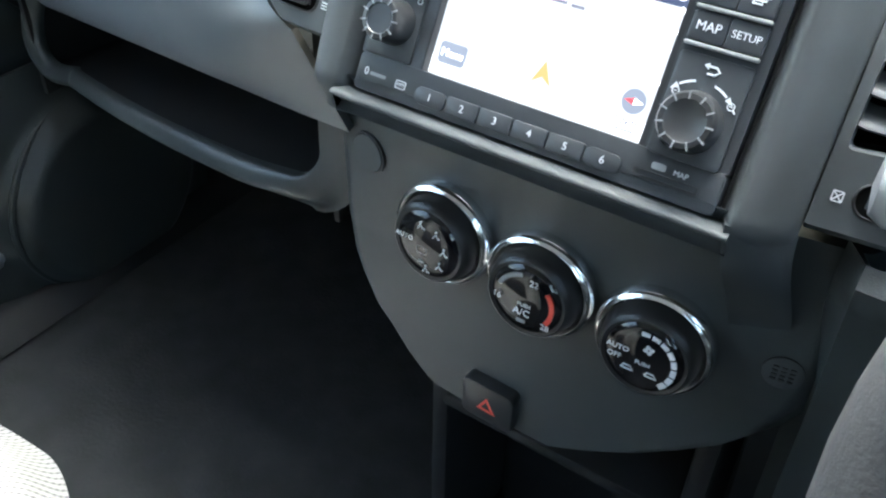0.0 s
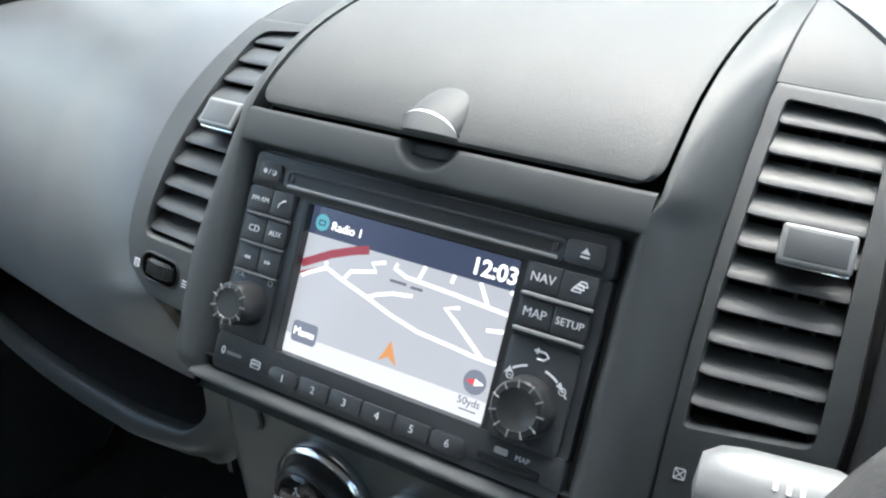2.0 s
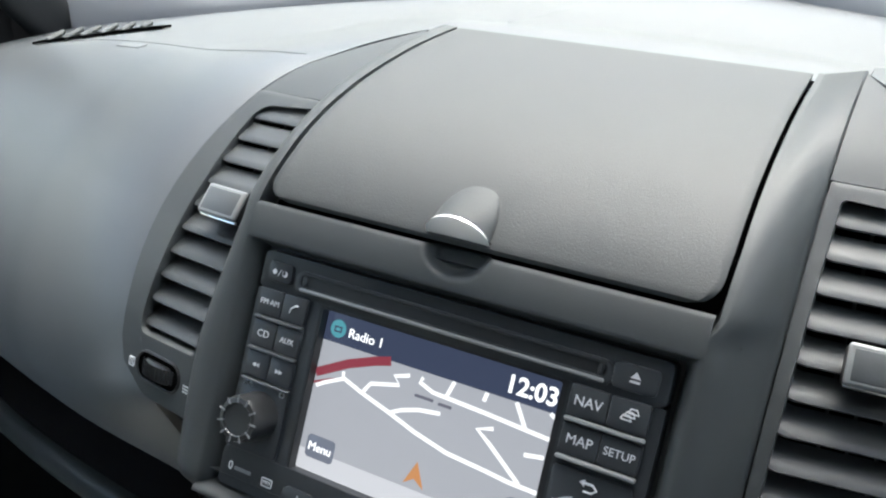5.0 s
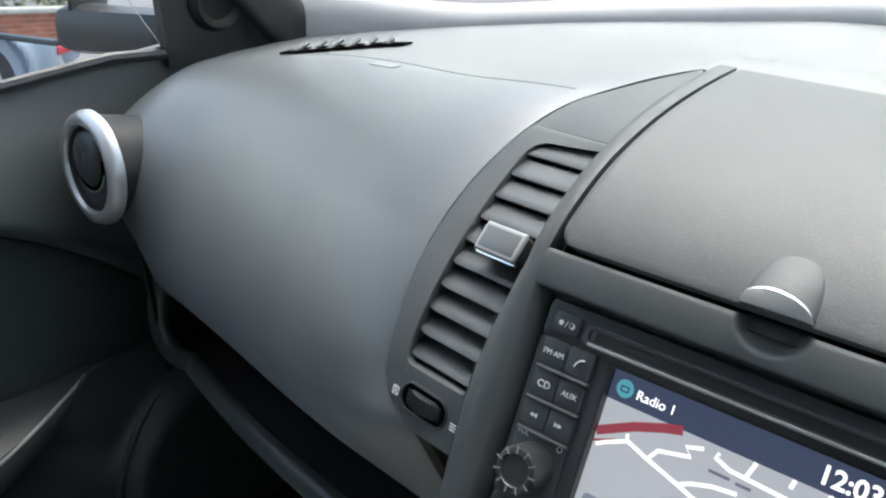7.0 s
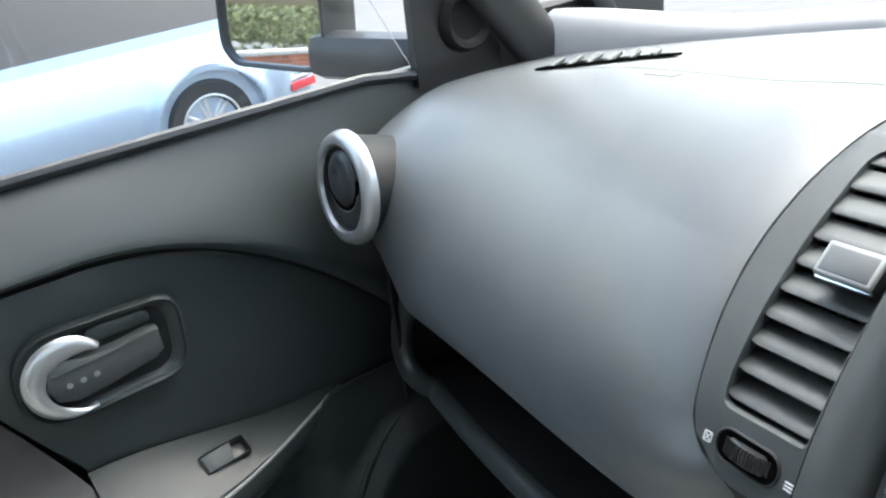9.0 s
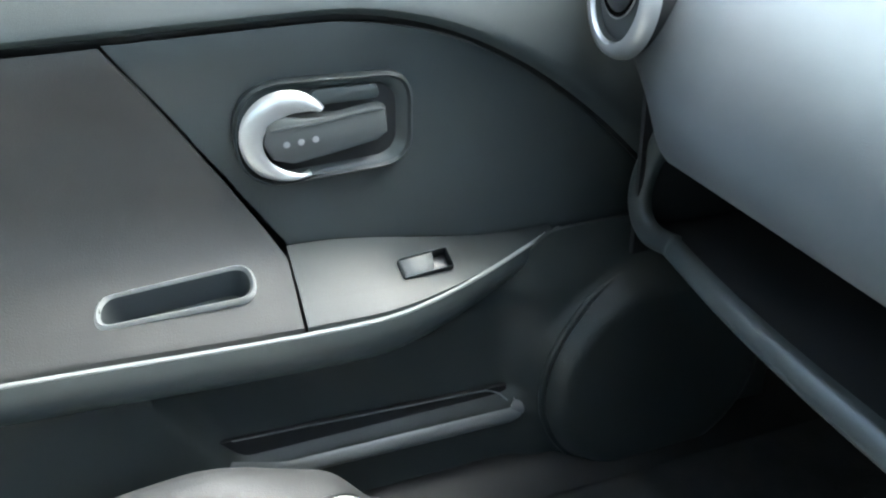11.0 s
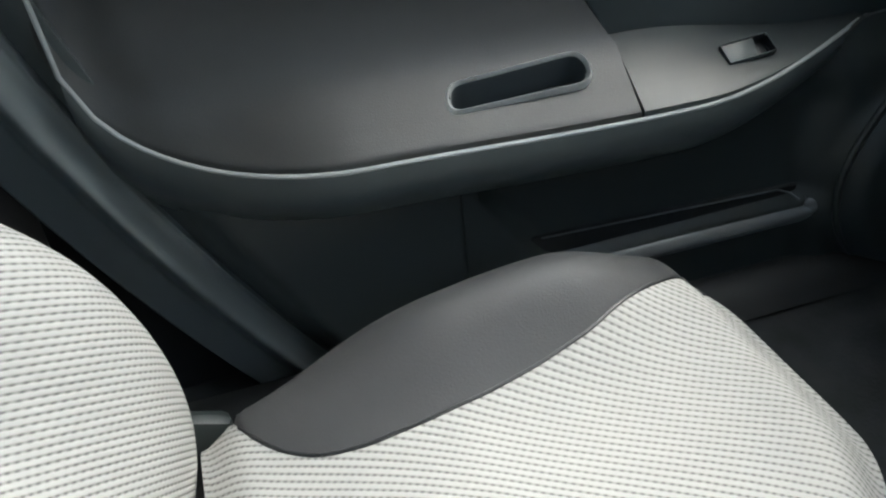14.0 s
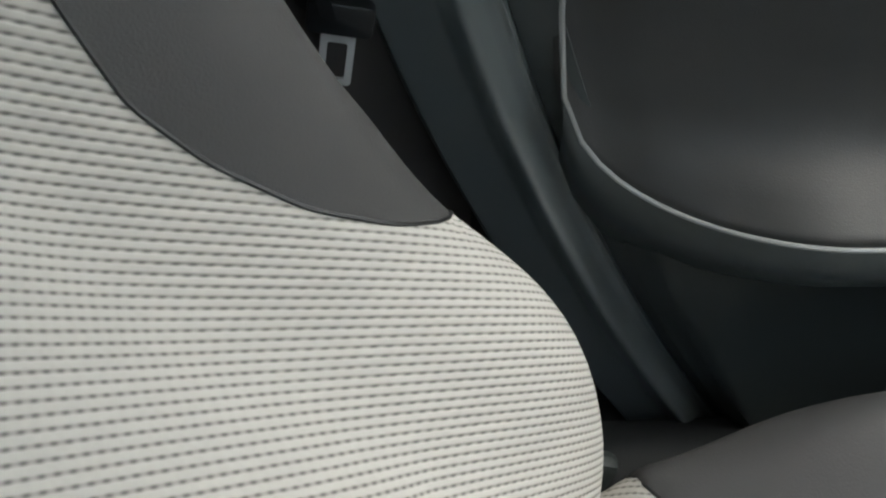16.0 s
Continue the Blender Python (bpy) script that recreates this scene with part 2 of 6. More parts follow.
def sheet(fn, nu, nv, thick, away, uv=None, hole=None):
    """A curved panel: the grid fn(s, t), s and t from 0 to 1, with a back at that thickness on the side of `away`."""
    P = [[Vector(fn(i / nu, j / nv)) for j in range(nv + 1)] for i in range(nu + 1)]
    away = Vector(away)
    N = []
    for i in range(nu + 1):
        row = []
        for j in range(nv + 1):
            a = P[min(i + 1, nu)][j] - P[max(i - 1, 0)][j]
            b = P[i][min(j + 1, nv)] - P[i][max(j - 1, 0)]
            n = a.cross(b)
            if n.length < 1e-12:
                n = away.copy()
            n.normalize()
            row.append(n)
        N.append(row)
    tot = sum((n for r in N for n in r), Vector())
    sgn = 1 if tot.dot(away) > 0 else -1
    bm = bmesh.new()
    lay = bm.loops.layers.uv.new("UVMap") if uv else None
    F = [[bm.verts.new(p) for p in r] for r in P]
    B = [[bm.verts.new(P[i][j] + N[i][j] * sgn * thick) for j in range(nv + 1)] for i in range(nu + 1)]
    for i in range(nu):
        for j in range(nv):
            if hole and hole((P[i][j] + P[i + 1][j + 1]) / 2):
                continue
            f = bm.faces.new((F[i][j], F[i + 1][j], F[i + 1][j + 1], F[i][j + 1]))
            if lay:
                for l, (a, b) in zip(f.loops, ((i, j), (i + 1, j), (i + 1, j + 1), (i, j + 1))):
                    l[lay].uv = uv(a / nu, b / nv)
            bm.faces.new((B[i][j], B[i][j + 1], B[i + 1][j + 1], B[i + 1][j]))
    for i in range(nu):
        bm.faces.new((F[i][0], B[i][0], B[i + 1][0], F[i + 1][0]))
        bm.faces.new((F[i][nv], F[i + 1][nv], B[i + 1][nv], B[i][nv]))
    for j in range(nv):
        bm.faces.new((F[0][j], F[0][j + 1], B[0][j + 1], B[0][j]))
        bm.faces.new((F[nu][j], B[nu][j], B[nu][j + 1], F[nu][j + 1]))
    return bm


def box(sx, sy, sz, r=0.0, seg=2, m=None):
    bm = bmesh.new()
    bmesh.ops.create_cube(bm, size=1)
    bm.transform(Matrix.Diagonal((sx, sy, sz, 1)))
    if r:
        bmesh.ops.bevel(bm, geom=bm.edges[:] + bm.verts[:], offset=r, segments=seg, profile=0.5, affect="EDGES")
    if m is not None:
        bm.transform(m)
    return bm


def rrect(w, h, r, n=5, cx=0.0, cy=0.0):
    """Outline of a rounded rectangle."""
    pts = []
    for qx, qy, a0 in ((1, 1, 0), (-1, 1, 90), (-1, -1, 180), (1, -1, 270)):
        for k in range(n + 1):
            a = radians(a0 + 90 * k / n)
            pts.append((cx + qx * (w / 2 - r) + r * math.cos(a), cy + qy * (h / 2 - r) + r * math.sin(a)))
    return pts


def oval(rx, ry, n=32, cx=0.0, cy=0.0):
    return [(cx + rx * math.cos(2 * math.pi * k / n), cy + ry * math.sin(2 * math.pi * k / n)) for k in range(n)]


def slab(outline, z0, z1, bevel=0.0):
    """An outline drawn in x, y, raised from z0 to z1 with a chamfered top rim."""
    bm = bmesh.new()
    cx = sum(p[0] for p in outline) / len(outline)
    cy = sum(p[1] for p in outline) / len(outline)
    levels = [(0.0, z0), (0.0, z1 - bevel), (bevel * 0.3, z1 - bevel * 0.3), (bevel, z1)] if bevel else [(0.0, z0), (0.0, z1)]
    rings = []
    for inset, z in levels:
        ring = []
        for x, y in outline:
            d = math.hypot(x - cx, y - cy) or 1
            k = max(0.0, 1 - inset / d)
            ring.append(bm.verts.new((cx + (x - cx) * k, cy + (y - cy) * k, z)))
        rings.append(ring)
    n = len(outline)
    for a, b in zip(rings, rings[1:]):
        for i in range(n):
            bm.faces.new((a[i], a[(i + 1) % n], b[(i + 1) % n], b[i]))
    bm.faces.new(rings[0][::-1])
    bm.faces.new(rings[-1])
    return bm


def rim(outer, inner, z0, z1, crown=0.0):
    """A flat ring between two outlines with the same number of points."""
    bm = bmesh.new()
    n = len(outer)
    mid = [((a[0] + b[0]) / 2, (a[1] + b[1]) / 2) for a, b in zip(outer, inner)]
    loops = [[bm.verts.new((*p, z0)) for p in outer], [bm.verts.new((*p, z1)) for p in outer],
             [bm.verts.new((*p, z1 + crown)) for p in mid],
             [bm.verts.new((*p, z1)) for p in inner], [bm.verts.new((*p, z0)) for p in inner]]
    for a, b in zip(loops, loops[1:] + loops[:1]):
        for i in range(n):
            bm.faces.new((a[i], a[(i + 1) % n], b[(i + 1) % n], b[i]))
    return bm


def lathe(profile, n=40):
    """Profile of (radius, height) turned about z, closed at both ends."""
    bm = bmesh.new()
    rings = []
    for r, z in profile:
        if r < 1e-6:
            rings.append([bm.verts.new((0, 0, z))])
        else:
            rings.append([bm.verts.new((r * math.cos(2 * math.pi * k / n), r * math.sin(2 * math.pi * k / n), z)) for k in range(n)])
    for a, b in zip(rings, rings[1:]):
        for i in range(n):
            va = [a[i % len(a)], a[(i + 1) % len(a)]] if len(a) > 1 else [a[0]]
            vb = [b[(i + 1) % len(b)], b[i % len(b)]] if len(b) > 1 else [b[0]]
            bm.faces.new(va + vb)
    for ring in (rings[0], rings[-1]):
        if len(ring) > 1:
            bm.faces.new(ring)
    return bm


def tube(points, r, n=10, closed=False, flat=1.0):
    """A round bar along a line of points; r may be a function of 0..1; flat squashes it across its second axis."""
    pts = [Vector(p) for p in points]
    bm = bmesh.new()
    rings = []
    cnt = len(pts)
    side = None
    for i, p in enumerate(pts):
        a = pts[(i - 1) % cnt] if closed or i else pts[0]
        b = pts[(i + 1) % cnt] if closed or i < cnt - 1 else pts[-1]
        d = (b - a).normalized()
        if side is None:
            side = d.orthogonal().normalized()
        side = (side - d * side.dot(d)).normalized()
        up = d.cross(side)
        rad = r(i / (cnt - 1)) if callable(r) else r
        rings.append([bm.verts.new(p + side * rad * math.cos(2 * math.pi * k / n) + up * rad * flat * math.sin(2 * math.pi * k / n)) for k in range(n)])
    pairs = list(zip(rings, rings[1:])) + ([(rings[-1], rings[0])] if closed else [])
    for a, b in pairs:
        for i in range(n):
            bm.faces.new((a[i], a[(i + 1) % n], b[(i + 1) % n], b[i]))
    if not closed:
        bm.faces.new(rings[0][::-1])
        bm.faces.new(rings[-1])
    return bm


def strip(pts, width, z0, z1):
    """A flat road-like band along 2D points."""
    bm = bmesh.new()
    L, R = [], []
    for i, p in enumerate(pts):
        a, b = Vector(pts[max(i - 1, 0)]), Vector(pts[min(i + 1, len(pts) - 1)])
        d = (b - a).normalized()
        nrm = Vector((-d.y, d.x)) * width / 2
        L.append(Vector(p) + nrm)
        R.append(Vector(p) - nrm)
    outline = L + R[::-1]
    lo = [bm.verts.new((*p, z0)) for p in outline]
    hi = [bm.verts.new((*p, z1)) for p in outline]
    n, k = len(outline), len(pts)
    for i in range(k - 1):
        bm.faces.new((hi[i], hi[n - 1 - i], hi[n - 2 - i], hi[i + 1]))
    for i in range(n):
        bm.faces.new((lo[i], lo[(i + 1) % n], hi[(i + 1) % n], hi[i]))
    return bm


def text(body, size, mat, parent, m, name="lettering", bold=0.0, align="CENTER"):
    cu = bpy.data.curves.new(name, "FONT")
    cu.body, cu.size, cu.align_x, cu.align_y = body, size, align, "CENTER"
    cu.extrude, cu.offset, cu.resolution_u = 0.00015, bold, 3
    tmp = new("tmp_text", cu)
    deps = bpy.context.evaluated_depsgraph_get()
    me = bpy.data.meshes.new_from_object(tmp.evaluated_get(deps))
    bpy.data.objects.remove(tmp)
    bpy.data.curves.remove(cu)
    me.name = name
    me.materials.clear()
    me.materials.append(mat)
    return part(name, me, None, parent, m=m)


def smooth(a, b, x):
    t = min(1, max(0, (x - a) / (b - a)))
    return t * t * (3 - 2 * t)


def bez(p0, p1, p2, p3, t):
    a, b, c, d = (1 - t) ** 3, 3 * t * (1 - t) ** 2, 3 * t * t * (1 - t), t ** 3
    return tuple(a * w + b * x + c * y + d * z for w, x, y, z in zip(p0, p1, p2, p3))


def table(xs, ys, x, soft=0.03):
    """A line through a few points with rounded corners."""
    return sum(float(np.interp(x + soft * k / 2, xs, ys)) for k in (-2, -1, 0, 1, 2)) / 5


# ---------------------------------------------------------------- centre stack frame
# x along the stereo, y up its face, z out of it; origin in the middle of the stereo's face
LEAN = radians(24)
STACK = Matrix(((1, 0, 0, 0), (0, math.sin(LEAN), -math.cos(LEAN), 0), (0, math.cos(LEAN), math.sin(LEAN), 0), (0, 0, 0, 1)))


def at(x, y, z=0.0, rx=0, ry=0, rz=0):
    return pose(x, y, z, rx, ry, rz)


def face(u, v):
    """Height of the centre fascia over the stack's plane."""
    return -11 * max(0.0, v - 0.055) ** 2 - 0.12 * u * u


# the stereo and its bezel lean forward a little more than the vents
TILT = 0.0857
STEREO = STACK @ Matrix.Translation((0, 0.054, 0)) @ pose(0, 0, 0, -4.9) @ Matrix.Translation((0, -0.054, 0))


def lean_z(v):
    return TILT * max(0.0, 0.054 - v)


def lid_edge(v, sx):
    """Half width of the storage lid, which drifts a little to one side."""
    return 0.0957 + 0.075 * max(0.0, v - 0.095) if sx < 0 else 0.0980 - 0.050 * max(0.0, v - 0.095)


# ---------------------------------------------------------------- shell of the car
def build_shell():
    floor = part("floor", sheet(lambda s, t: (-0.80 + 1.62 * s, 0.75 - 2.72 * t, -0.56 + 0.004 * math.sin(9 * s) * math.cos(11 * t)), 24, 30, 0.02, (0, 0, -1)), M_CARPET, None)
    tagged(floor, "black carpeted car floor with a worn matt pile", "floor", kind="structure")
    roof = part("ceiling", sheet(lambda s, t: (-0.62 + 1.36 * s, -0.12 - 1.75 * t, 0.66 - 0.05 * (2 * s - 1) ** 2 - 0.04 * (2 * t - 1) ** 2), 16, 16, 0.03, (0, 0, 1)), M_HEADLINER, None)
    tagged(roof, "pale grey cloth headliner of the car", "ceiling", kind="structure")
    # unseen plain wall, added to block light from behind
    back = part("wall_rear", box(1.5, 0.06, 1.20, 0.02, m=at(0.03, -1.95, 0.02)), M_HARD, None)
    tagged(back, "dark unseen wall added to keep light out at the rear", "wall", kind="structure")
    side = part("wall_driver_side", join(box(0.08, 2.65, 0.64, 0.03, m=at(0.79, -0.68, -0.25)), box(0.06, 2.20, 0.10, 0.02, m=at(0.74, -0.905, 0.60)), box(0.06, 0.16, 0.60, 0.02, m=at(0.765, -0.80, 0.32)), box(0.06, 0.30, 0.60, 0.02, m=at(0.765, -1.80, 0.32))), M_HARD, None)
    tagged(side, "dark plain wall closing the driver side", "wall", kind="structure")
    kick = part("wall_kick_panel", box(0.03, 0.36, 0.62, 0.01, m=at(-0.738, 0.46, -0.28)), M_DARK, None)
    tagged(kick, "dark carpeted kick panel beside the foot space", "wall", kind="structure")
    bulk = part("wall_front", join(box(1.5, 0.05, 0.50, 0.02, m=at(0.03, 0.60, -0.34)), box(1.46, 0.32, 0.02, 0.004, 1, at(0.03, 0.455, -0.115))), M_DARK, None)
    tagged(bulk, "dark carpeted bulkhead behind the foot space", "wall", kind="structure")
    # screen pillars, from the dash ends up to the roof
    for sx in (-1, 1):
        def pil(s, t, sx=sx):
            a = math.pi * (s - 0.5)
            y0, z0 = 0.422 - 0.580 * t, -0.03 + 0.67 * t
            return (0.03 + sx * (0.735 - 0.10 * t - 0.018 * math.cos(a)), y0 + 0.024 * math.sin(a), z0 + 0.02 * math.sin(a))
        ob = part("trim_screen_pillar", sheet(pil, 10, 14, 0.012, (sx, 0, 0)), M_BLACK, None)
        tagged(ob, "black windscreen pillar trim", "pillar trim", kind="structure")
    # rear quarter pillars close the corners
    for sx in (-1, 1):
        ob = part("trim_rear_pillar", box(0.07, 0.30, 0.68, 0.03, m=at(0.03 + sx * 0.72, -1.75, 0.33)), M_HEADLINER, None)
        tagged(ob, "pale grey rear pillar trim", "pillar trim", kind="structure")
    pane = part("window_driver_side", sheet(lambda s, t: (0.775 - 0.06 * t, 0.25 - 2.0 * s, 0.06 + 0.50 * t), 8, 4, 0.004, (1, 0, 0)), M_GLASS, None)
    tagged(pane, "clear side glass beside the driver", "window", kind="structure")
    pane.visible_shadow = False
    glass = part("window_windscreen", sheet(lambda s, t: (-0.70 + 1.46 * s, 0.715 - 0.20 * (2 * s - 1) ** 2 - 0.845 * t, 0.105 - 0.07 * (2 * s - 1) ** 2 + 0.57 * t), 24, 8, 0.004, (0, 1, 0.5)), M_GLASS, None)
    tagged(glass, "clear raked windscreen glass", "window", kind="structure")
    glass.visible_shadow = False


build_shell()


# ---------------------------------------------------------------- dashboard
def rim_line(x):
    """Upper front edge of the passenger shelf's ledge."""
    d = -0.163 - x
    return 0.014 + d * 0.28 - 0.010 * math.sin(math.pi * min(1.0, max(0.0, d / 0.443))), -0.152 - 0.225 * d


def pad_low(x):
    return 0.014 + (-0.163 - x) * 0.28, -0.104 + (x + 0.163) * 0.21 + 0.95 * max(0.0, -0.605 - x)


def vent_surf(u, v, sx=-1):
    """Height of a centre vent's face; the two differ a little."""
    if sx < 0:
        return 0.001 - 3.6 * max(0.0, v + 0.02) ** 2 - 0.2 * (u - 0.121) - 8 * max(0.0, v - 0.115) ** 2
    return -0.015 - 2.55 * max(0.0, v + 0.012) ** 2 - 0.28 * (u - 0.1236) - 8 * max(0.0, v - 0.120) ** 2


def vent_outer(v, sx=-1):
    """Outer edge of a centre vent's surround: a rounded foot, then a long bow up to the tip."""
    if sx < 0:
        return float(np.interp(v, (-0.0345, -0.0335, -0.0305, -0.0265, -0.0175, -0.001, 0.026, 0.050, 0.070, 0.090, 0.105, 0.118, 0.132, 0.141, 0.147), (0.148, 0.155, 0.163, 0.1688, 0.1757, 0.1785, 0.1820, 0.1838, 0.1836, 0.1815, 0.1785, 0.1748, 0.1690, 0.1635, 0.1560)))
    return float(np.interp(v, (-0.046, -0.042, -0.030, 0.0, 0.050, 0.083, 0.110, 0.135, 0.150), (0.158, 0.170, 0.178, 0.1800, 0.1775, 0.1745, 0.1725, 0.1680, 0.158)))


def vent_edge(v, out=0.0028, sink=0.0045, sx=-1):
    """A point beside the surround's outer edge, in the car's axes, as on the right-hand side."""
    u = vent_outer(v, sx) + out
    return STACK @ Vector((u, v, vent_surf(u, v, sx) - sink))


def stack_corner(sx):
    """Where fascia column, vent head and dash top meet."""
    return STACK @ Vector((0.1195, 0.176, vent_surf(0.1195, 0.176, sx)))


def screen_y(x):
    return 0.60 - 0.40 * x * x


def crease_z(x):
    return sum(float(np.interp(abs(x) + d, (0.0, 0.10, 0.165, 0.25, 0.36, 0.44, 0.545, 0.70), (0.106, 0.101, 0.086, 0.071, 0.057, 0.044, 0.020, -0.014))) for d in (-0.03, -0.015, 0.0, 0.015, 0.03)) / 5


def crease(x):
    y = 0.17 + 0.285 * (abs(x) - 0.2)
    return y, dash_top(x, y)


def dash_top(x, y):
    y0, y1 = 0.17 + 0.285 * (abs(x) - 0.2), screen_y(x)
    k = min(1.0, max(0.0, (y - y0) / max(0.02, y1 - y0)))
    return crease_z(x) + (0.046 - 0.062 * abs(x) - 0.04 * x * x - crease_z(x)) * k


def build_dash():
    dash = thing("dashboard", "charcoal grey moulded dashboard with a bulging passenger pad", "dashboard")

    # top behind the storage lid
    def mid(s, t):
        x = -0.1205 + 0.241 * s
        e = STACK @ Vector((x, 0.177, face(x, 0.177) + 0.0035))
        y = e.y - 0.006 + (screen_y(x) - e.y + 0.006) * t
        k = smooth(0.0, 0.10, y - e.y)
        return x, y, (e.z - 0.0015) * (1 - k) + dash_top(x, y) * k
    part("top_panel", sheet(mid, 64, 30, 0.006, (0, 0, -1)), M_SOFT, dash, "grained grey dash top under the windscreen")

    # passenger side in one moulding: top, crease and bulging pad
    T1, T0, T2 = 0.22, 0.36, 0.86

    def border(t, sx=-1):
        """Line beside the vent surround, from the screen down to its foot."""
        corner = stack_corner(sx)
        if t < T1:
            x = 0.1205
            y = screen_y(x) + (corner.y - screen_y(x)) * t / T1
            w = smooth(0.0, 0.10, y - corner.y)
            return Vector((sx * x, y, corner.z * (1 - w) + dash_top(x, y) * w))
        if t < T0:
            f = (t - T1) / (T0 - T1)
            p = corner.lerp(vent_edge(0.145, sx=sx), f)
            p.z += 0.002 * math.sin(math.pi * f)
        elif t < T2:
            p = vent_edge(0.145 - 0.1795 * ((t - T0) / (T2 - T0)), sx=sx)
        else:
            p = vent_edge(-0.0345, sx=sx).lerp(Vector((0.128, 0.012, -0.102)), (t - T2) / (1 - T2))
        return Vector((sx * p.x, p.y, p.z))

    def pad(s, t):
        q = border(t)
        x = q.x + (-0.690 - q.x) * s ** 1.3
        fade = smooth(0.86, 1.0, s)
        yc, zc = crease(x)
        if t < T0:
            y = screen_y(x) + (yc - screen_y(x)) * t / T0
            p = Vector((x, y, dash_top(x, y)))
        else:
            yb, zb = pad_low(x)
            _, y, z = bez((0, yc, zc), (0, yc - 0.112 + 0.05 * fade, zc + 0.004), (0, yb - 0.078 + 0.022 * smooth(0.35, 0.80, s) + 0.025 * fade, zb + 0.056), (0, yb, zb), (t - T0) / (1 - T0))
            y -= 0.053 * math.exp(-((x + 0.657) ** 2 + (z + 0.044) ** 2) / 0.0050)
            p = Vector((x, y, z))
        k = (1 - smooth(-0.12, 0.36, s)) / (1 - smooth(-0.12, 0.36, 0.0))
        return Vector((x, p.y + (q.y - p.y) * k, p.z + (q.z - p.z) * k))
    part("passenger_pad", sheet(pad, 90, 84, 0.006, (0, 1, -0.4)), M_SOFT, dash, "bulging soft-touch grey passenger airbag pad")
    part("pad_seam", tube([pad(0.06 + 0.74 * k / 60, T0 - 0.004) + Vector((0, 0, 0.0001)) for k in range(61)], 0.0003, 6), M_SOFT, dash)
    part("pad_label", sheet(lambda s, t: pad(0.445 + 0.060 * s, 0.368 + 0.014 * t) + Vector((0, -0.0003, 0.0005)), 8, 3, 0.0008, (0, 0, -1)), M_STALK, dash, "faint moulded label on the pad")

    # driver's side top, down to the instrument hood
    def driver(s, t):
        q = border(t * 0.52, 1)
        x = q.x + (0.74 - q.x) * s ** 1.3
        y = screen_y(x) + (0.17 - screen_y(x)) * t
        z = dash_top(x, y) + 0.01 * t * smooth(0.2, 0.3, x)
        k = 1 - smooth(0.0, 0.15, s)
        return x, y + (q.y - y) * k, z + (q.z - z) * k
    part("top_panel_driver", sheet(driver, 60, 44, 0.006, (0, 0, -1)), M_SOFT, dash, "grained grey dash top before the driver")

    def band(s, t):
        x = -0.70 + 1.44 * s
        y1 = screen_y(x)
        a = math.pi * 0.80 * t
        lift = 0.020 + 0.008 * (1 - smooth(0.0, 0.4, abs(x))) + 0.03 * smooth(0.50, 0.72, abs(x))
        return x, y1 - 0.004 + 0.026 * (1 - math.cos(a)), dash_top(x, y1) - 0.002 + lift * math.sin(a)
    part("screen_base_trim", sheet(band, 60, 8, 0.006, (0, 1, -1)), M_BAND, dash, "rolled grey trim along the windscreen base")

    # shelf: ceiling, back wall and tray, their shade put into a dark colour
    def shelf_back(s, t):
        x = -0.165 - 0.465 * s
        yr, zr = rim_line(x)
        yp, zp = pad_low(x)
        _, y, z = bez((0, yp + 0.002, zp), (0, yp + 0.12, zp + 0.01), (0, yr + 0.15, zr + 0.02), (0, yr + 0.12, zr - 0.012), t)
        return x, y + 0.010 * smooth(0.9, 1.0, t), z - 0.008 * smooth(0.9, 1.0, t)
    part("shelf_lining", sheet(shelf_back, 24, 14, 0.004, (0, 1, 0)), M_DARK, dash, "lining of the open shelf, coloured dark for its shade")
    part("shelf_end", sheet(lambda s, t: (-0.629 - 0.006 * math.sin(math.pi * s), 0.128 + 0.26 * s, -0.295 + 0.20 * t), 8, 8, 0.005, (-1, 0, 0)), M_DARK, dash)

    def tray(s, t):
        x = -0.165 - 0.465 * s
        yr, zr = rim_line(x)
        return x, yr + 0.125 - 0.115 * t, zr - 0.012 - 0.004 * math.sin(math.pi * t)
    part("shelf_tray", sheet(tray, 24, 8, 0.004, (0, 0, -1)), M_DARK, dash, "tray of the open shelf, coloured dark for its shade")

    # ledge in front of the shelf, turning up beside the door
    turn = ((-0.560, -0.2413), (-0.592, -0.2500), (-0.6120, -0.2500), (-0.6240, -0.2400), (-0.6265, -0.2250), (-0.6220, -0.2060), (-0.6080, -0.1820))

    def edge(s):
        if s < 0.10:
            return Vector((-0.1640 - 0.0015 * s / 0.10, 0.027, -0.046 - 0.092 * s / 0.10))
        if s < 0.15:
            a = math.pi * 0.46 * (s - 0.10) / 0.05
            y, z = rim_line(-0.181)
            return Vector((-0.1655 - 0.0155 * (1 - math.cos(a)) / (1 - math.cos(math.pi * 0.46)), 0.027 + (y - 0.027) * smooth(0.10, 0.15, s), -0.138 + (z + 0.138) * math.sin(a) / math.sin(math.pi * 0.46)))
        if s < 0.70:
            x = -0.181 - 0.379 * (s - 0.15) / 0.55
            y, z = rim_line(x)
            return Vector((x, y, z))
        f = (s - 0.70) / 0.30 * (len(turn) - 1)
        i = min(int(f), len(turn) - 2)
        g = lambda k: Vector(turn[max(0, min(len(turn) - 1, k))])
        a, b, c, e = g(i - 1), g(i), g(i + 1), g(i + 2)
        w = f - i
        p = 0.5 * (2 * b + (c - a) * w + (2 * a - 5 * b + 4 * c - e) * w * w + (3 * b - a - 3 * c + e) * w ** 3)
        return Vector((p.x, 0.125 + 0.024 * (s - 0.70) / 0.30, p.y))

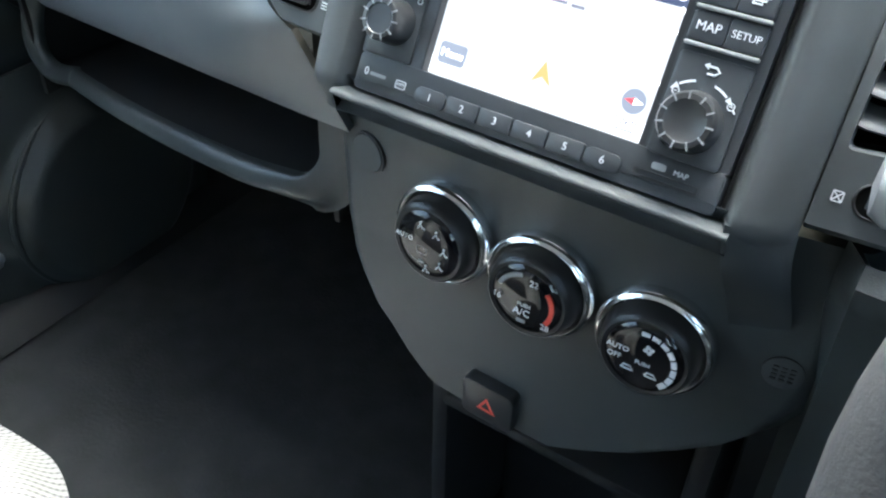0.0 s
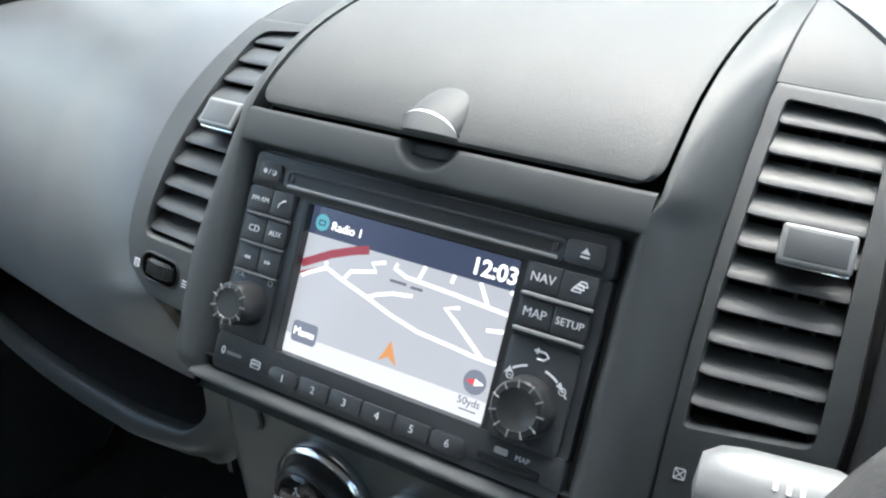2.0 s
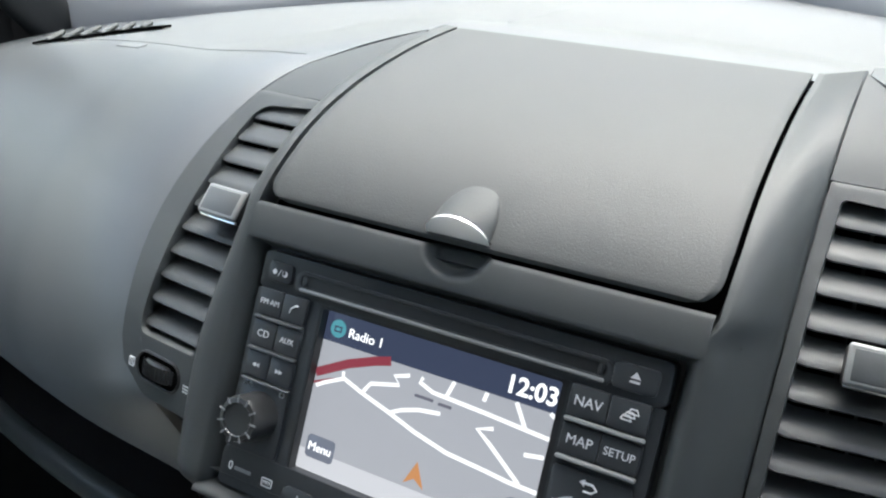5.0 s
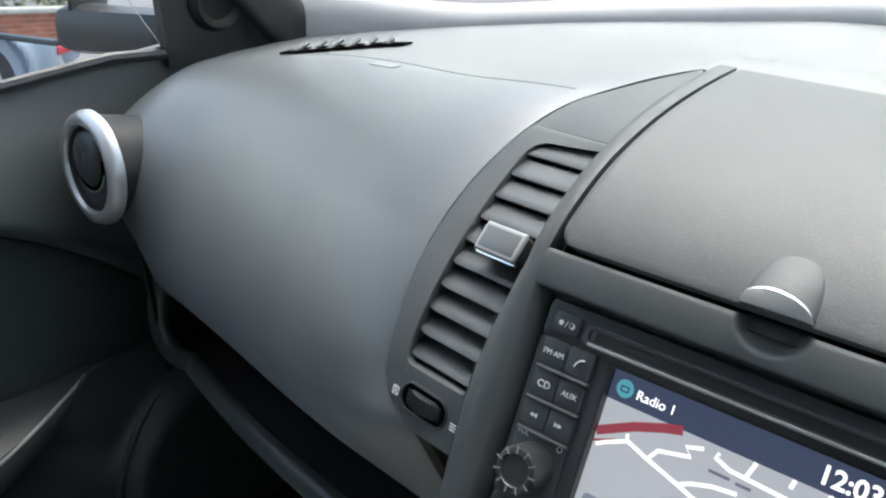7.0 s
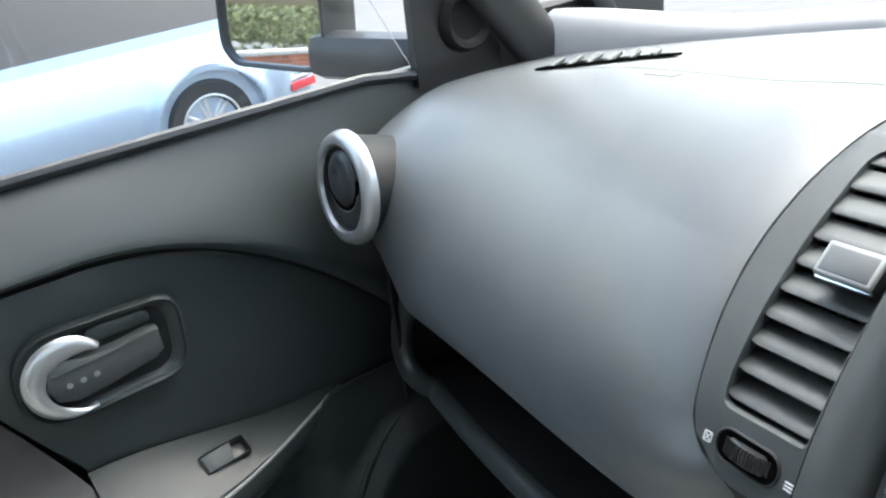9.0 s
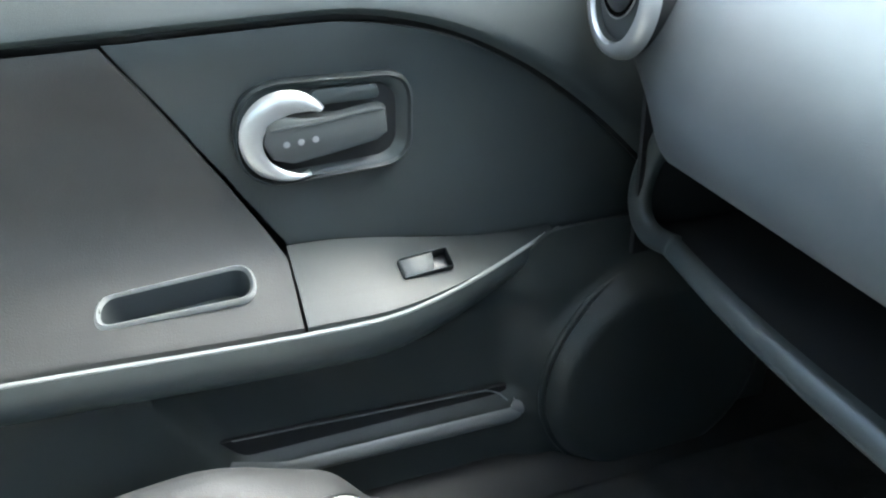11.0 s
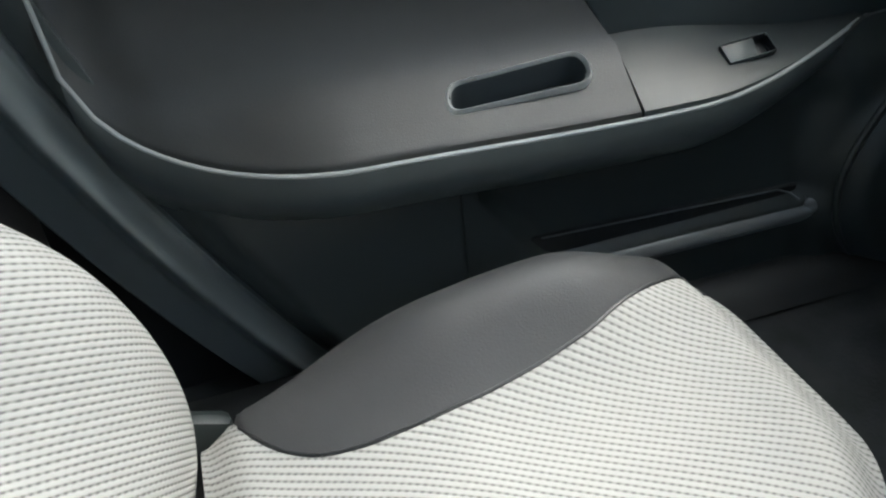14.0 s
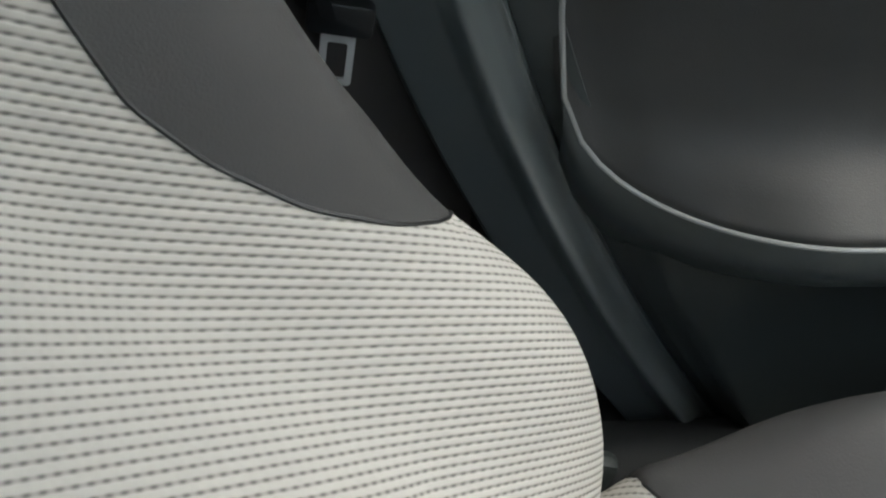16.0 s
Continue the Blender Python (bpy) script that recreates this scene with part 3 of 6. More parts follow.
    def ledge(s, t):
        p, q = edge(max(0.0, s - 0.01)), edge(min(1.0, s + 0.01))
        d = q - p
        inn = Vector((-d.z, 0, d.x)).normalized() * -1
        r = edge(s)
        h = 0.040 + 0.014 * smooth(0.65, 0.85, s)
        a = -0.35 + (math.pi * 0.62 + 0.35) * t
        along = h * 0.5 * (math.cos(a) - 1) - 0.10 * h * t * t
        k = smooth(0.08, 0.24, s)
        round_y = -0.004 - 0.012 * math.sin(max(a, 0)) - 0.02 * min(a, 0) + 0.040 * smooth(0.45, 1.0, t) ** 2
        flat_y = -0.03 * min(a, 0) + 0.006 * max(0.0, 0.12 - t)
        return r + inn * along + Vector((0, flat_y + (round_y - flat_y) * k, 0))
    part("shelf_ledge", sheet(ledge, 120, 18, 0.006, (0, 1, 0)), M_HARD, dash, "rounded grey ledge of the shelf")

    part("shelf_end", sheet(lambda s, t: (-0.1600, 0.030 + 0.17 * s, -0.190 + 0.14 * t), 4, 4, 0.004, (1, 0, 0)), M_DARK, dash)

    # glovebox front and lower dash, falling away to the foot space, coloured dark for shade
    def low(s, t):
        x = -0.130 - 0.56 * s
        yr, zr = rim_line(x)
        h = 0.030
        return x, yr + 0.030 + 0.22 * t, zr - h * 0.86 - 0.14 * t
    part("glovebox_front", sheet(low, 24, 10, 0.006, (0, 1, 0)), M_DARK, dash, "glovebox front under the ledge, coloured dark for its shade")

    # driver's side: binnacle hood and lower cover
    def hood(s, t):
        x = 0.170 + 0.54 * s ** 1.2
        _, y, z = bez((0, 0.175, dash_top(x, 0.17) - 0.003), (0, 0.10, 0.13), (0, -0.03, 0.10), (0, 0.0, -0.06), t)
        p = Vector((x, y + 0.02 * s, z))
        q = vent_edge(0.110 - 0.15 * t, 0.0035, 0.013, 1)
        return p.lerp(q, 1 - smooth(0.0, 0.14, s))
    part("instrument_hood", sheet(hood, 40, 26, 0.006, (0, 1, 0)), M_GRAINED, dash, "grained black instrument hood")

    def knee(s, t):
        x = 0.1360 + 0.60 * s
        round_off = 0.014 * (1 - smooth(0.0, 0.05, t)) ** 2 + 0.014 * (1 - smooth(0.0, 0.022, s)) ** 2
        return x, -0.012 + 0.015 * math.sin(math.pi * t) + 0.06 * t + round_off, -0.060 - 0.30 * t
    part("knee_backing", sheet(lambda s, t: (0.12 + 0.60 * s, 0.035 + 0.06 * t, -0.03 - 0.33 * t), 6, 6, 0.006, (0, 1, 0)), M_BLACK, dash)
    part("knee_panel", sheet(knee, 60, 40, 0.006, (0, 1, 0)), M_HARD, dash)

    # demister grille near the screen
    g0, g1 = Vector((-0.565, 0.285, 0)), Vector((-0.437, 0.312, 0))
    gd = (g1 - g0).normalized()
    gn = Vector((gd.y, -gd.x, 0))

    def slot(s, t):
        w = 0.040 * (0.35 + 0.65 * math.sin(math.pi * min(1.0, 0.25 + 0.75 * s)))
        p = g0.lerp(g1, s) + gn * w * (t - 0.5)
        return p.x, p.y, dash_top(p.x, p.y) + 0.0030
    # sheet laid on the dash top, the slot's shade painted in its colour
    part("grille_slot", sheet(slot, 16, 4, 0.002, (0, 0, -1)), M_VOID, dash, "demister slot painted as a near-black sheet")
    for k in range(6):
        f = 0.10 + 0.15 * k
        p = g0.lerp(g1, f)
        part("grille_bar", box(0.0048, 0.034 * (0.35 + 0.65 * math.sin(math.pi * min(1.0, 0.25 + 0.75 * f))), 0.0040, 0.001, 1), M_LID, dash, "", at(p.x, p.y, dash_top(p.x, p.y) + 0.0046, 0, 12, math.degrees(math.atan2(gd.y, gd.x)) + 12))
    return dash


build_dash()


def build_fascia():
    fascia = thing("centre_console", "charcoal centre fascia with a shield-shaped lower panel", "console", STACK)

    def strip_of(sx):
        def fn(s, t):
            v = -0.066 + 0.244 * t
            w = smooth(0.0560, 0.0735, v)
            inner = 0.0912 * (1 - w) + (lid_edge(v, sx) + 0.0022) * w
            low = lean_z(v) + face(0.098, v)
            zin = (low - 0.0065) * (1 - w) + (face(inner, v) + 0.0048) * w
            ridge = 0.0985 * (1 - w) + (inner + 0.0025) * w
            top = low + 0.0048
            zout = vent_surf(0.1190, v, sx) + 0.0008
            if s < 0.3:
                k = s / 0.3
                u = inner + (ridge - inner) * k
                z = zin + (top - zin) * math.sin(math.pi / 2 * k)
            else:
                k = (s - 0.3) / 0.7
                u = ridge + (0.1190 - ridge) * k
                bow = 0.0030 * math.sin(math.pi * k)
                z = top + (zout - top) * (0.55 * k + 0.45 * k * k) + bow - 0.003 * smooth(0.93, 1.0, k) ** 2
            return sx * u, v, z - 0.016 * smooth(-0.050, -0.066, v)
        return sheet(fn, 26, 60, 0.012, (0, 0, -1))
    def bridge_fn(s, t):
        u, v = -0.0985 + 0.197 * s, 0.0545 + 0.0188 * t
        r = math.hypot(u * 0.86, (v - 0.0745))
        scoop = 0.0062 * (1 - smooth(0.0090, 0.0130, r))
        return u, v, face(u, v) + 0.0048 - 0.009 * (1 - smooth(0.0, 0.20, t)) - scoop - 0.0012 * smooth(0.93, 1.0, t) ** 2
    bridge = sheet(bridge_fn, 160, 22, 0.012, (0, 0, -1))

    def lip_fn(s, t):
        u = -0.0985 + 0.197 * s
        a = t * math.pi
        v = -0.0505 - 0.0095 * t
        return u, v, lean_z(v) - 0.006 + 0.0105 * math.sin(a) ** 0.7 - 0.012 * smooth(0.6, 1.0, t)
    lip = sheet(lip_fn, 24, 14, 0.012, (0, 0, -1))
    part("fascia_frame", join(strip_of(-1), strip_of(1), bridge, lip), M_FASCIA, fascia)

    def foot(s, t):
        u = 0.0960 + 0.0235 * s
        v = -0.050
        z = lean_z(v) + 0.0045
        p = STACK @ Vector((u, v, z + (vent_surf(0.119, v, 1) - z) * s ** 1.4 - 0.003 * smooth(0.8, 1.0, s) ** 2))
        q = Vector((u + 0.004 + 0.004 * s, 0.012 + 0.006 * s, -0.128))
        return STACK.inverted() @ Vector(bez(p, p + Vector((0.0005, -0.006, -0.022)), q + Vector((0, -0.006, 0.026)), q, t))
    part("column_foot", sheet(foot, 16, 22, 0.006, (0, 0, -1)), M_FASCIA, fascia)
    # near-black sheet that paints the shade inside the gaps
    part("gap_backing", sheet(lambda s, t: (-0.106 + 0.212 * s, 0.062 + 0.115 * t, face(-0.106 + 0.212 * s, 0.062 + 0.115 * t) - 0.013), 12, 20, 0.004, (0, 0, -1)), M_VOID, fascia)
    part("stereo_bay", rim(rrect(0.1905, 0.1150, 0.004, cy=0.0016), rrect(0.1805, 0.1048, 0.003, cy=0.0016), -0.020, -0.0062), M_BLACK, fascia, "", STACK.inverted() @ STEREO)

    # storage lid with rounded lower corners and a rolled edge
    def lid(s, t):
        v = 0.0750 + 0.1020 * t
        cut = 0.010 * (1 - math.sqrt(max(0.0, 1 - (1 - min(1, (v - 0.0750) / 0.010)) ** 2)))
        a, b = -lid_edge(v, -1) + cut, lid_edge(v, 1) - cut
        u = a + (b - a) * s
        edge = 0.0024 * (1 - smooth(0, 0.030, t)) ** 2 + 0.0016 * (smooth(0.985, 1, s) ** 2 + (1 - smooth(0, 0.015, s)) ** 2)
        return u, v, face(u, v) + 0.0058 - edge
    part("storage_lid", sheet(lid, 90, 60, 0.006, (0, 0, -1)), M_LID, fascia, "wide grey storage lid above the stereo")

    # latch: a rounded blister over a chrome crescent, finger gap shade painted near-black below
    def blister(s, t):
        a = math.pi * s
        r = 0.0135 * math.sqrt(max(0.0, 1 - (t * 0.985) ** 2.4))
        v0 = 0.0778 + 0.0084 * math.sin(a)
        v = v0 + (0.0990 - v0) * t
        u = -0.001 - r * math.cos(a)
        return u, v, face(u, v) + 0.0052 + 0.0084 * math.sin(a) * (1 - t ** 1.3)
    part("latch", sheet(blister, 36, 24, 0.002, (0, 0, -1)), M_LID, fascia, "rounded grey latch blister")

    def crescent(s, t):
        a = math.pi * (0.02 + 0.96 * s)
        u = -0.001 - 0.0137 * math.cos(a)
        h = math.sin(a)
        return u, 0.0776 + (0.0086 - 0.0080 * t) * h, face(u, 0.079) + 0.0064 + (0.0080 - 0.0052 * t - 0.0010 * t * t) * h
    part("latch_lip", sheet(crescent, 40, 8, 0.0010, (0, 0.6, -1)), M_LIP, fascia, "polished chrome latch crescent")

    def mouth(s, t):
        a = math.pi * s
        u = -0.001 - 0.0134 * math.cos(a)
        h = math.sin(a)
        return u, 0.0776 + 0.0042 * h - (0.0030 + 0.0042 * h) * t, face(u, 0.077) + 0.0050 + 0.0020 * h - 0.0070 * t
    part("latch_gap", sheet(mouth, 20, 5, 0.001, (0, 1, -0.5)), M_VOID, fascia, "finger gap under the latch with its shade painted near-black")
    return fascia


build_fascia()


# ---------------------------------------------------------------- stereo
def build_stereo():
    st = thing("car_stereo", "black double-height car stereo with a lit navigation screen", "stereo", STEREO)
    # faceplate in four bars round the screen window
    body = join(slab(rrect(0.1796, 0.0165, 0.003, cy=0.0455), -0.030, 0.0, 0.0012),
                slab(rrect(0.0335, 0.0705, 0.001, cx=-0.0731, cy=0.0020), -0.030, -0.0006),
                slab(rrect(0.0355, 0.0705, 0.001, cx=0.0720, cy=0.0020), -0.030, -0.0006),
                slab(rrect(0.1796, 0.0175, 0.003, cy=-0.0417), -0.030, 0.0, 0.0012))
    part("faceplate", body, M_UNIT, st)
    part("screen_surround", rim(rrect(0.1130, 0.0715, 0.001, cx=-0.0018, cy=0.0015), rrect(0.1070, 0.0690, 0.001, cx=-0.0018, cy=0.0015), -0.008, -0.0008), M_BLACK, st)
    # disc slot in a scooped trough
    part("disc_slot", rim(rrect(0.1400, 0.0096, 0.0040, cx=-0.0006, cy=0.0440), rrect(0.1350, 0.0046, 0.0018, cx=-0.0006, cy=0.0448), -0.001, 0.0010, 0.0003), M_UNIT, st)
    part("slot_opening", slab(rrect(0.1356, 0.0052, 0.0018, cx=-0.0006, cy=0.0448), -0.001, 0.0003), M_BLACK, st, "dark disc slot")
    part("slot_edge", box(0.1345, 0.0015, 0.0014, 0.0006, 2, at(-0.0006, 0.0411, 0.0012)), M_EDGE, st, "bright lower edge of the disc slot")
    part("slot_stub", box(0.0020, 0.0038, 0.0012, 0.0004, 1, at(-0.0660, 0.0448, 0.0006)), M_BUTTON, st)
    part("slot_stub", box(0.0020, 0.0038, 0.0012, 0.0004, 1, at(0.0645, 0.0448, 0.0006)), M_BUTTON, st)

    # screen
    scr = part("screen", slab(rrect(0.1075, 0.0695, 0.001, cx=-0.0018, cy=0.0015), -0.0095, -0.0058), E_MAP, st, "lit navigation screen showing a street map")
    z0, z1 = -0.0059, -0.00565

    def lay(name, bm, mat):
        return part(name, bm, mat, scr)
    lay("status_bar", slab([(0.0517, 0.0360), (-0.0553, 0.0360), (-0.0553, 0.0228), (0.0517, 0.0228)], z0, z1), E_BAR)
    lay("map_foot", slab([(0.0517, -0.0240), (-0.0553, -0.0240), (-0.0553, -0.0330), (0.0517, -0.0330)], z0, z1 - 0.0001), E_FOOT)
    lay("red_road", strip([(-0.0553, 0.0083), (-0.0407, 0.0160), (-0.0289, 0.0205), (-0.0215, 0.0226)], 0.0038, z0, z1 + 0.00002), E_ROADR)
    roads = ([(-0.0421, 0.0122), (-0.0417, 0.0097), (-0.0319, 0.0064), (-0.0172, 0.0023), (-0.0043, -0.0017), (0.0112, -0.0052), (0.0271, -0.0064), (0.0383, -0.0075), (0.0520, -0.0078)],
             [(-0.0311, 0.0070), (-0.0284, 0.0112), (-0.0154, 0.0144), (-0.0184, 0.0173), (-0.0118, 0.0194)],
             [(-0.0172, 0.0023), (-0.0124, 0.0049), (-0.0046, 0.0074), (0.0048, 0.0087)],
             [(-0.0057, 0.0203), (-0.0067, 0.0182), (-0.0003, 0.0159), (0.0063, 0.0156), (0.0228, 0.0148), (0.0520, 0.0129)],
             [(0.0056, 0.0155), (0.0079, 0.0226)], [(0.0215, 0.0190), (0.0222, 0.0226)], [(0.0346, 0.0226), (0.0406, 0.0133)],
             [(0.0279, 0.0100), (0.0214, 0.0080), (0.0278, 0.0038), (0.0426, -0.0070)], [(0.0420, 0.0045), (0.0498, 0.0058)],
             [(0.0485, 0.0226), (0.0520, 0.0205)], [(-0.0538, 0.0030), (-0.0499, 0.0054), (-0.0417, 0.0093)])
    for r in roads:
        lay("road_line", strip(r, 0.0016, z0, z1 + 0.00005), E_ROADW)
    lay("red_road", strip([(-0.0553, 0.0040), (-0.0480, 0.0072), (-0.0421, 0.0090)], 0.0010, z0, z1 + 0.00002), E_ROADR)
    # street name shown as plain bars
    for k, w in ((0, 0.0085), (1, 0.0060)):
        lay("name_bar", slab(rrect(w, 0.0012, 0.0003, 2, cx=-0.0035 + k * 0.0095, cy=0.0127 - k * 0.0004), z0, z1 + 0.00008), E_DIM)
    lay("menu_button", slab(rrect(0.0140, 0.0098, 0.0018, cx=-0.0452, cy=-0.0222), z0, z1 + 0.0002, 0.0003), E_BTN)
    text("Menu", 0.0052, E_TEXT, scr, at(-0.0452, -0.0222, z1 + 0.0004))
    text("Radio 1", 0.0056, E_TEXT, scr, at(-0.0350, 0.0283, z1 + 0.0002))
    lay("station_icon", slab(oval(0.0038, 0.0038, 20, -0.0490, 0.0288), z0, z1 + 0.0001), E_TEAL)
    lay("icon_core", rim(rrect(0.0038, 0.0026, 0.0004, 2, cx=-0.0490, cy=0.0286), rrect(0.0026, 0.0014, 0.0004, 2, cx=-0.0490, cy=0.0286), z0, z1 + 0.0002), E_BAR)
    text("12:03", 0.0098, E_TEXT, scr, at(0.0395, 0.0285, z1 + 0.0002), bold=0.0002)
    arrow = [(-0.0045, -0.0225), (0.0000, -0.0125), (0.0048, -0.0225), (0.0, -0.0195)]
    bm = bmesh.new()
    vs = [bm.verts.new((x, y, z1 + 0.0001)) for x, y in arrow] + [bm.verts.new((x, y, z0)) for x, y in arrow]
    for q in ((0, 3, 1), (1, 3, 2), (0, 1, 5, 4), (1, 2, 6, 5), (2, 3, 7, 6), (3, 0, 4, 7)):
        bm.faces.new([vs[i] for i in q])
    lay("position_arrow", bm, E_ARROW)
    lay("compass_disc", slab(oval(0.0052, 0.0052, 28, 0.0425, -0.0175), z0, z1 + 0.0001), E_BTN)
    lay("compass_needle", slab([(0.0382, -0.0175), (0.0425, -0.0190), (0.0425, -0.0160)], z0, z1 + 0.0002), E_RED)
    lay("compass_tip", slab([(0.0468, -0.0175), (0.0425, -0.0160), (0.0425, -0.0190)], z0, z1 + 0.0002), E_TEXT)
    text("50yds", 0.0046, E_DIM, scr, at(0.0420, -0.0262, z1 + 0.0002))
    lay("scale_line", slab(rrect(0.0080, 0.0005, 0.0002, 2, cx=0.0420, cy=-0.0297), z0, z1 + 0.0001), E_DIM)

    def key(name, x, y, w, h, r=0.0015, z=0.0016):
        return part(name, slab(rrect(w, h, r, cx=x, cy=y), -0.002, z, 0.0005), M_BUTTON, st)
    ZT = 0.0018
    key("dim_button", -0.0788, 0.0455, 0.0125, 0.0085, 0.002)
    part("sun_mark", slab(oval(0.0011, 0.0011, 10, -0.0815, 0.0455), 0.001, ZT), M_MARK, st)
    part("moon_mark", rim(oval(0.0013, 0.0013, 12, -0.0762, 0.0453), oval(0.0009, 0.0010, 12, -0.0767, 0.0456), 0.001, ZT), M_MARK, st)
    part("slash_mark", box(0.0003, 0.0030, 0.0002, m=at(-0.0789, 0.0454, ZT, 0, 0, -20)), M_MARK, st)
    key("eject_button", 0.0775, 0.0450, 0.0165, 0.0095, 0.002)
    part("eject_mark", join(slab([(0.0756, 0.0450), (0.0794, 0.0450), (0.0775, 0.0474)], 0.001, ZT), slab(rrect(0.0038, 0.0008, 0.0002, 1, cx=0.0775, cy=0.0438), 0.001, ZT)), M_MARK, st)
    for y, names in ((0.0320, ("FM·AM", "")), (0.0182, ("CD", "AUX")), (0.0046, ("", ""))):
        for k, lab in enumerate(names):
            x = -0.0806 + 0.0125 * k
            key("source_button", x, y, 0.0122, 0.0116, 0.0012)
            if lab:
                text(lab, 0.0034 if len(lab) > 2 else 0.0044, M_MARK, st, at(x, y, ZT))
        part("key_ledge", box(0.0252, 0.0014, 0.0026, 0.0006, 2, at(-0.0744, y - 0.0069, 0.0012)), M_SLIDER, st, "narrow grey ledge under the keys")
    part("phone_mark", tube([(-0.0699, 0.0303, ZT), (-0.0692, 0.0323, ZT), (-0.0674, 0.0338, ZT), (-0.0660, 0.0340, ZT)], 0.0005, 6, flat=0.5), M_MARK, st)
    for x, sg in ((-0.0810, -1), (-0.0687, 1)):
        part("skip_mark", join(*[slab([(x + sg * (0.0018 * k), 0.0056), (x + sg * (0.0018 * k), 0.0036), (x + sg * (0.0018 * (k + 1)), 0.0046)][::1 if sg < 0 else -1], 0.001, ZT) for k in (-1, 0)]), M_MARK, st)
    part("volume_plinth", slab(rrect(0.0252, 0.0310, 0.002, cx=-0.0744, cy=-0.0172), -0.002, 0.0010, 0.0004), M_BUTTON, st)
    text("VOL", 0.0030, M_MARK, st, at(-0.0833, -0.0039, 0.0012))
    part("power_mark", rim(oval(0.0014, 0.0014, 16, -0.0650, -0.0043), oval(0.0010, 0.0010, 16, -0.0650, -0.0043), 0.0005, 0.0012), M_MARK, st)

    def knob(name, x, y, r, h):
        prof = [(r * 1.05, 0.0), (r * 1.02, h * 0.35), (r, h * 0.55), (r * 0.98, h * 0.86), (r * 0.90, h), (r * 0.72, h * 1.02), (r * 0.66, h * 0.97), (0.0, h * 0.95)]
        k = part(name, lathe(prof, 48), M_KNOB, st, "black rotary knob with notched rim", at(x, y, 0.001))
        for i in range(11):
            a = 2 * math.pi * i / 11
            part("notch_mark", box(0.0032, 0.0007, 0.0004, m=at(r * 0.84 * math.cos(a), r * 0.84 * math.sin(a), h * 1.015, 0, 0, math.degrees(a))), M_GREYMARK, k)
        return k
    knob("volume_knob", -0.0748, -0.0162, 0.0100, 0.0140)
    part("zoom_plinth", slab(rrect(0.0300, 0.0415, 0.002, cx=0.0706, cy=-0.0132), -0.002, 0.0008, 0.0004), M_BUTTON, st)
    knob("zoom_knob", 0.0692, -0.0182, 0.0118, 0.0105)
    for y, names in ((0.0317, ("NAV", "")), (0.0176, ("MAP", "SETUP"))):
        for k, lab in enumerate(names):
            x = 0.0632 + 0.0149 * k
            key("menu_key", x, y, 0.0146, 0.0112, 0.0012)
            if lab:
                text(lab, 0.0042 if lab == "SETUP" else 0.0052, M_MARK, st, at(x, y, ZT))
        part("key_ledge", box(0.0300, 0.0016, 0.0030, 0.0007, 2, at(0.0707, y - 0.0070, 0.0014)), M_EDGE, st, "narrow bright ledge under the keys")
    for k in range(3):
        x, y = 0.0755 + 0.0011 * k, 0.0303 + 0.0013 * k
        part("car_mark", tube([(x, y, ZT), (x + 0.0008, y + 0.0016, ZT), (x + 0.0030, y + 0.0016, ZT), (x + 0.0040, y, ZT), (x, y, ZT)], 0.00035, 5), M_MARK, st)
    part("back_mark", tube([(0.0678, 0.0040, 0.0010), (0.0715, 0.0040, 0.0010), (0.0732, 0.0025, 0.0010), (0.0715, 0.0010, 0.0010), (0.0685, 0.0010, 0.0010)], 0.0005, 5), M_MARK, st)
    part("back_arrow", slab([(0.0665, 0.0040), (0.0685, 0.0054), (0.0685, 0.0026)], 0.0006, 0.0012), M_MARK, st)
    # turn arrows and magnifier marks round the zoom knob
    for sg in (-1, 1):
        arc = [(0.0692 + sg * 0.0160 * math.sin(radians(a)), -0.0182 + 0.0160 * math.cos(radians(a))) for a in (14, 22, 30, 37)]
        part("turn_mark", strip(arc if sg > 0 else arc[::-1], 0.0009, 0.0006, 0.0011), M_MARK, st)
        hx, hy = 0.0692 + sg * 0.0160 * math.sin(radians(44)), -0.0182 + 0.0160 * math.cos(radians(44))
        tip = Vector((sg * math.cos(radians(40)), -math.sin(radians(40)))) * 0.0022
        side = Vector((-tip.y, tip.x)) * 0.55
        a, b, c = Vector((hx, hy)) + tip, Vector((hx, hy)) - tip * 0.6 + side, Vector((hx, hy)) - tip * 0.6 - side
        part("turn_arrow", slab([tuple(a), tuple(b), tuple(c)], 0.0006, 0.0011), M_MARK, st)
        lx, ly = (0.0590, -0.0083) if sg < 0 else (0.0816, -0.0083)
        part("lens_mark", join(rim(oval(0.0016, 0.0016, 14, lx, ly), oval(0.0012, 0.0012, 14, lx, ly), 0.0006, 0.0011), box(0.0018, 0.0006, 0.0003, m=at(lx + 0.0016, ly - 0.0016, 0.0010, 0, 0, -45)), box(0.0014, 0.0004, 0.0003, m=at(lx, ly, 0.0010))), M_MARK, st)
    for k in range(6):
        x = -0.0465 + 0.0173 * k
        key("preset_button", x, -0.0437, 0.0166, 0.0080, 0.0034 if k in (0, 5) else 0.0012, 0.0014)
        text(str(k + 1), 0.0048, M_MARK, st, at(x, -0.0436, 0.0016))
    # small badges as plain bars
    part("badge_oval", rim(oval(0.0011, 0.0019, 14, -0.0838, -0.0412), oval(0.0006, 0.0013, 14, -0.0838, -0.0412), -0.0002, 0.0003), M_MARK, st)
    part("badge_bar", slab(rrect(0.0090, 0.0016, 0.0003, 2, cx=-0.0772, cy=-0.0417), -0.0002, 0.0002), M_GREYMARK, st)
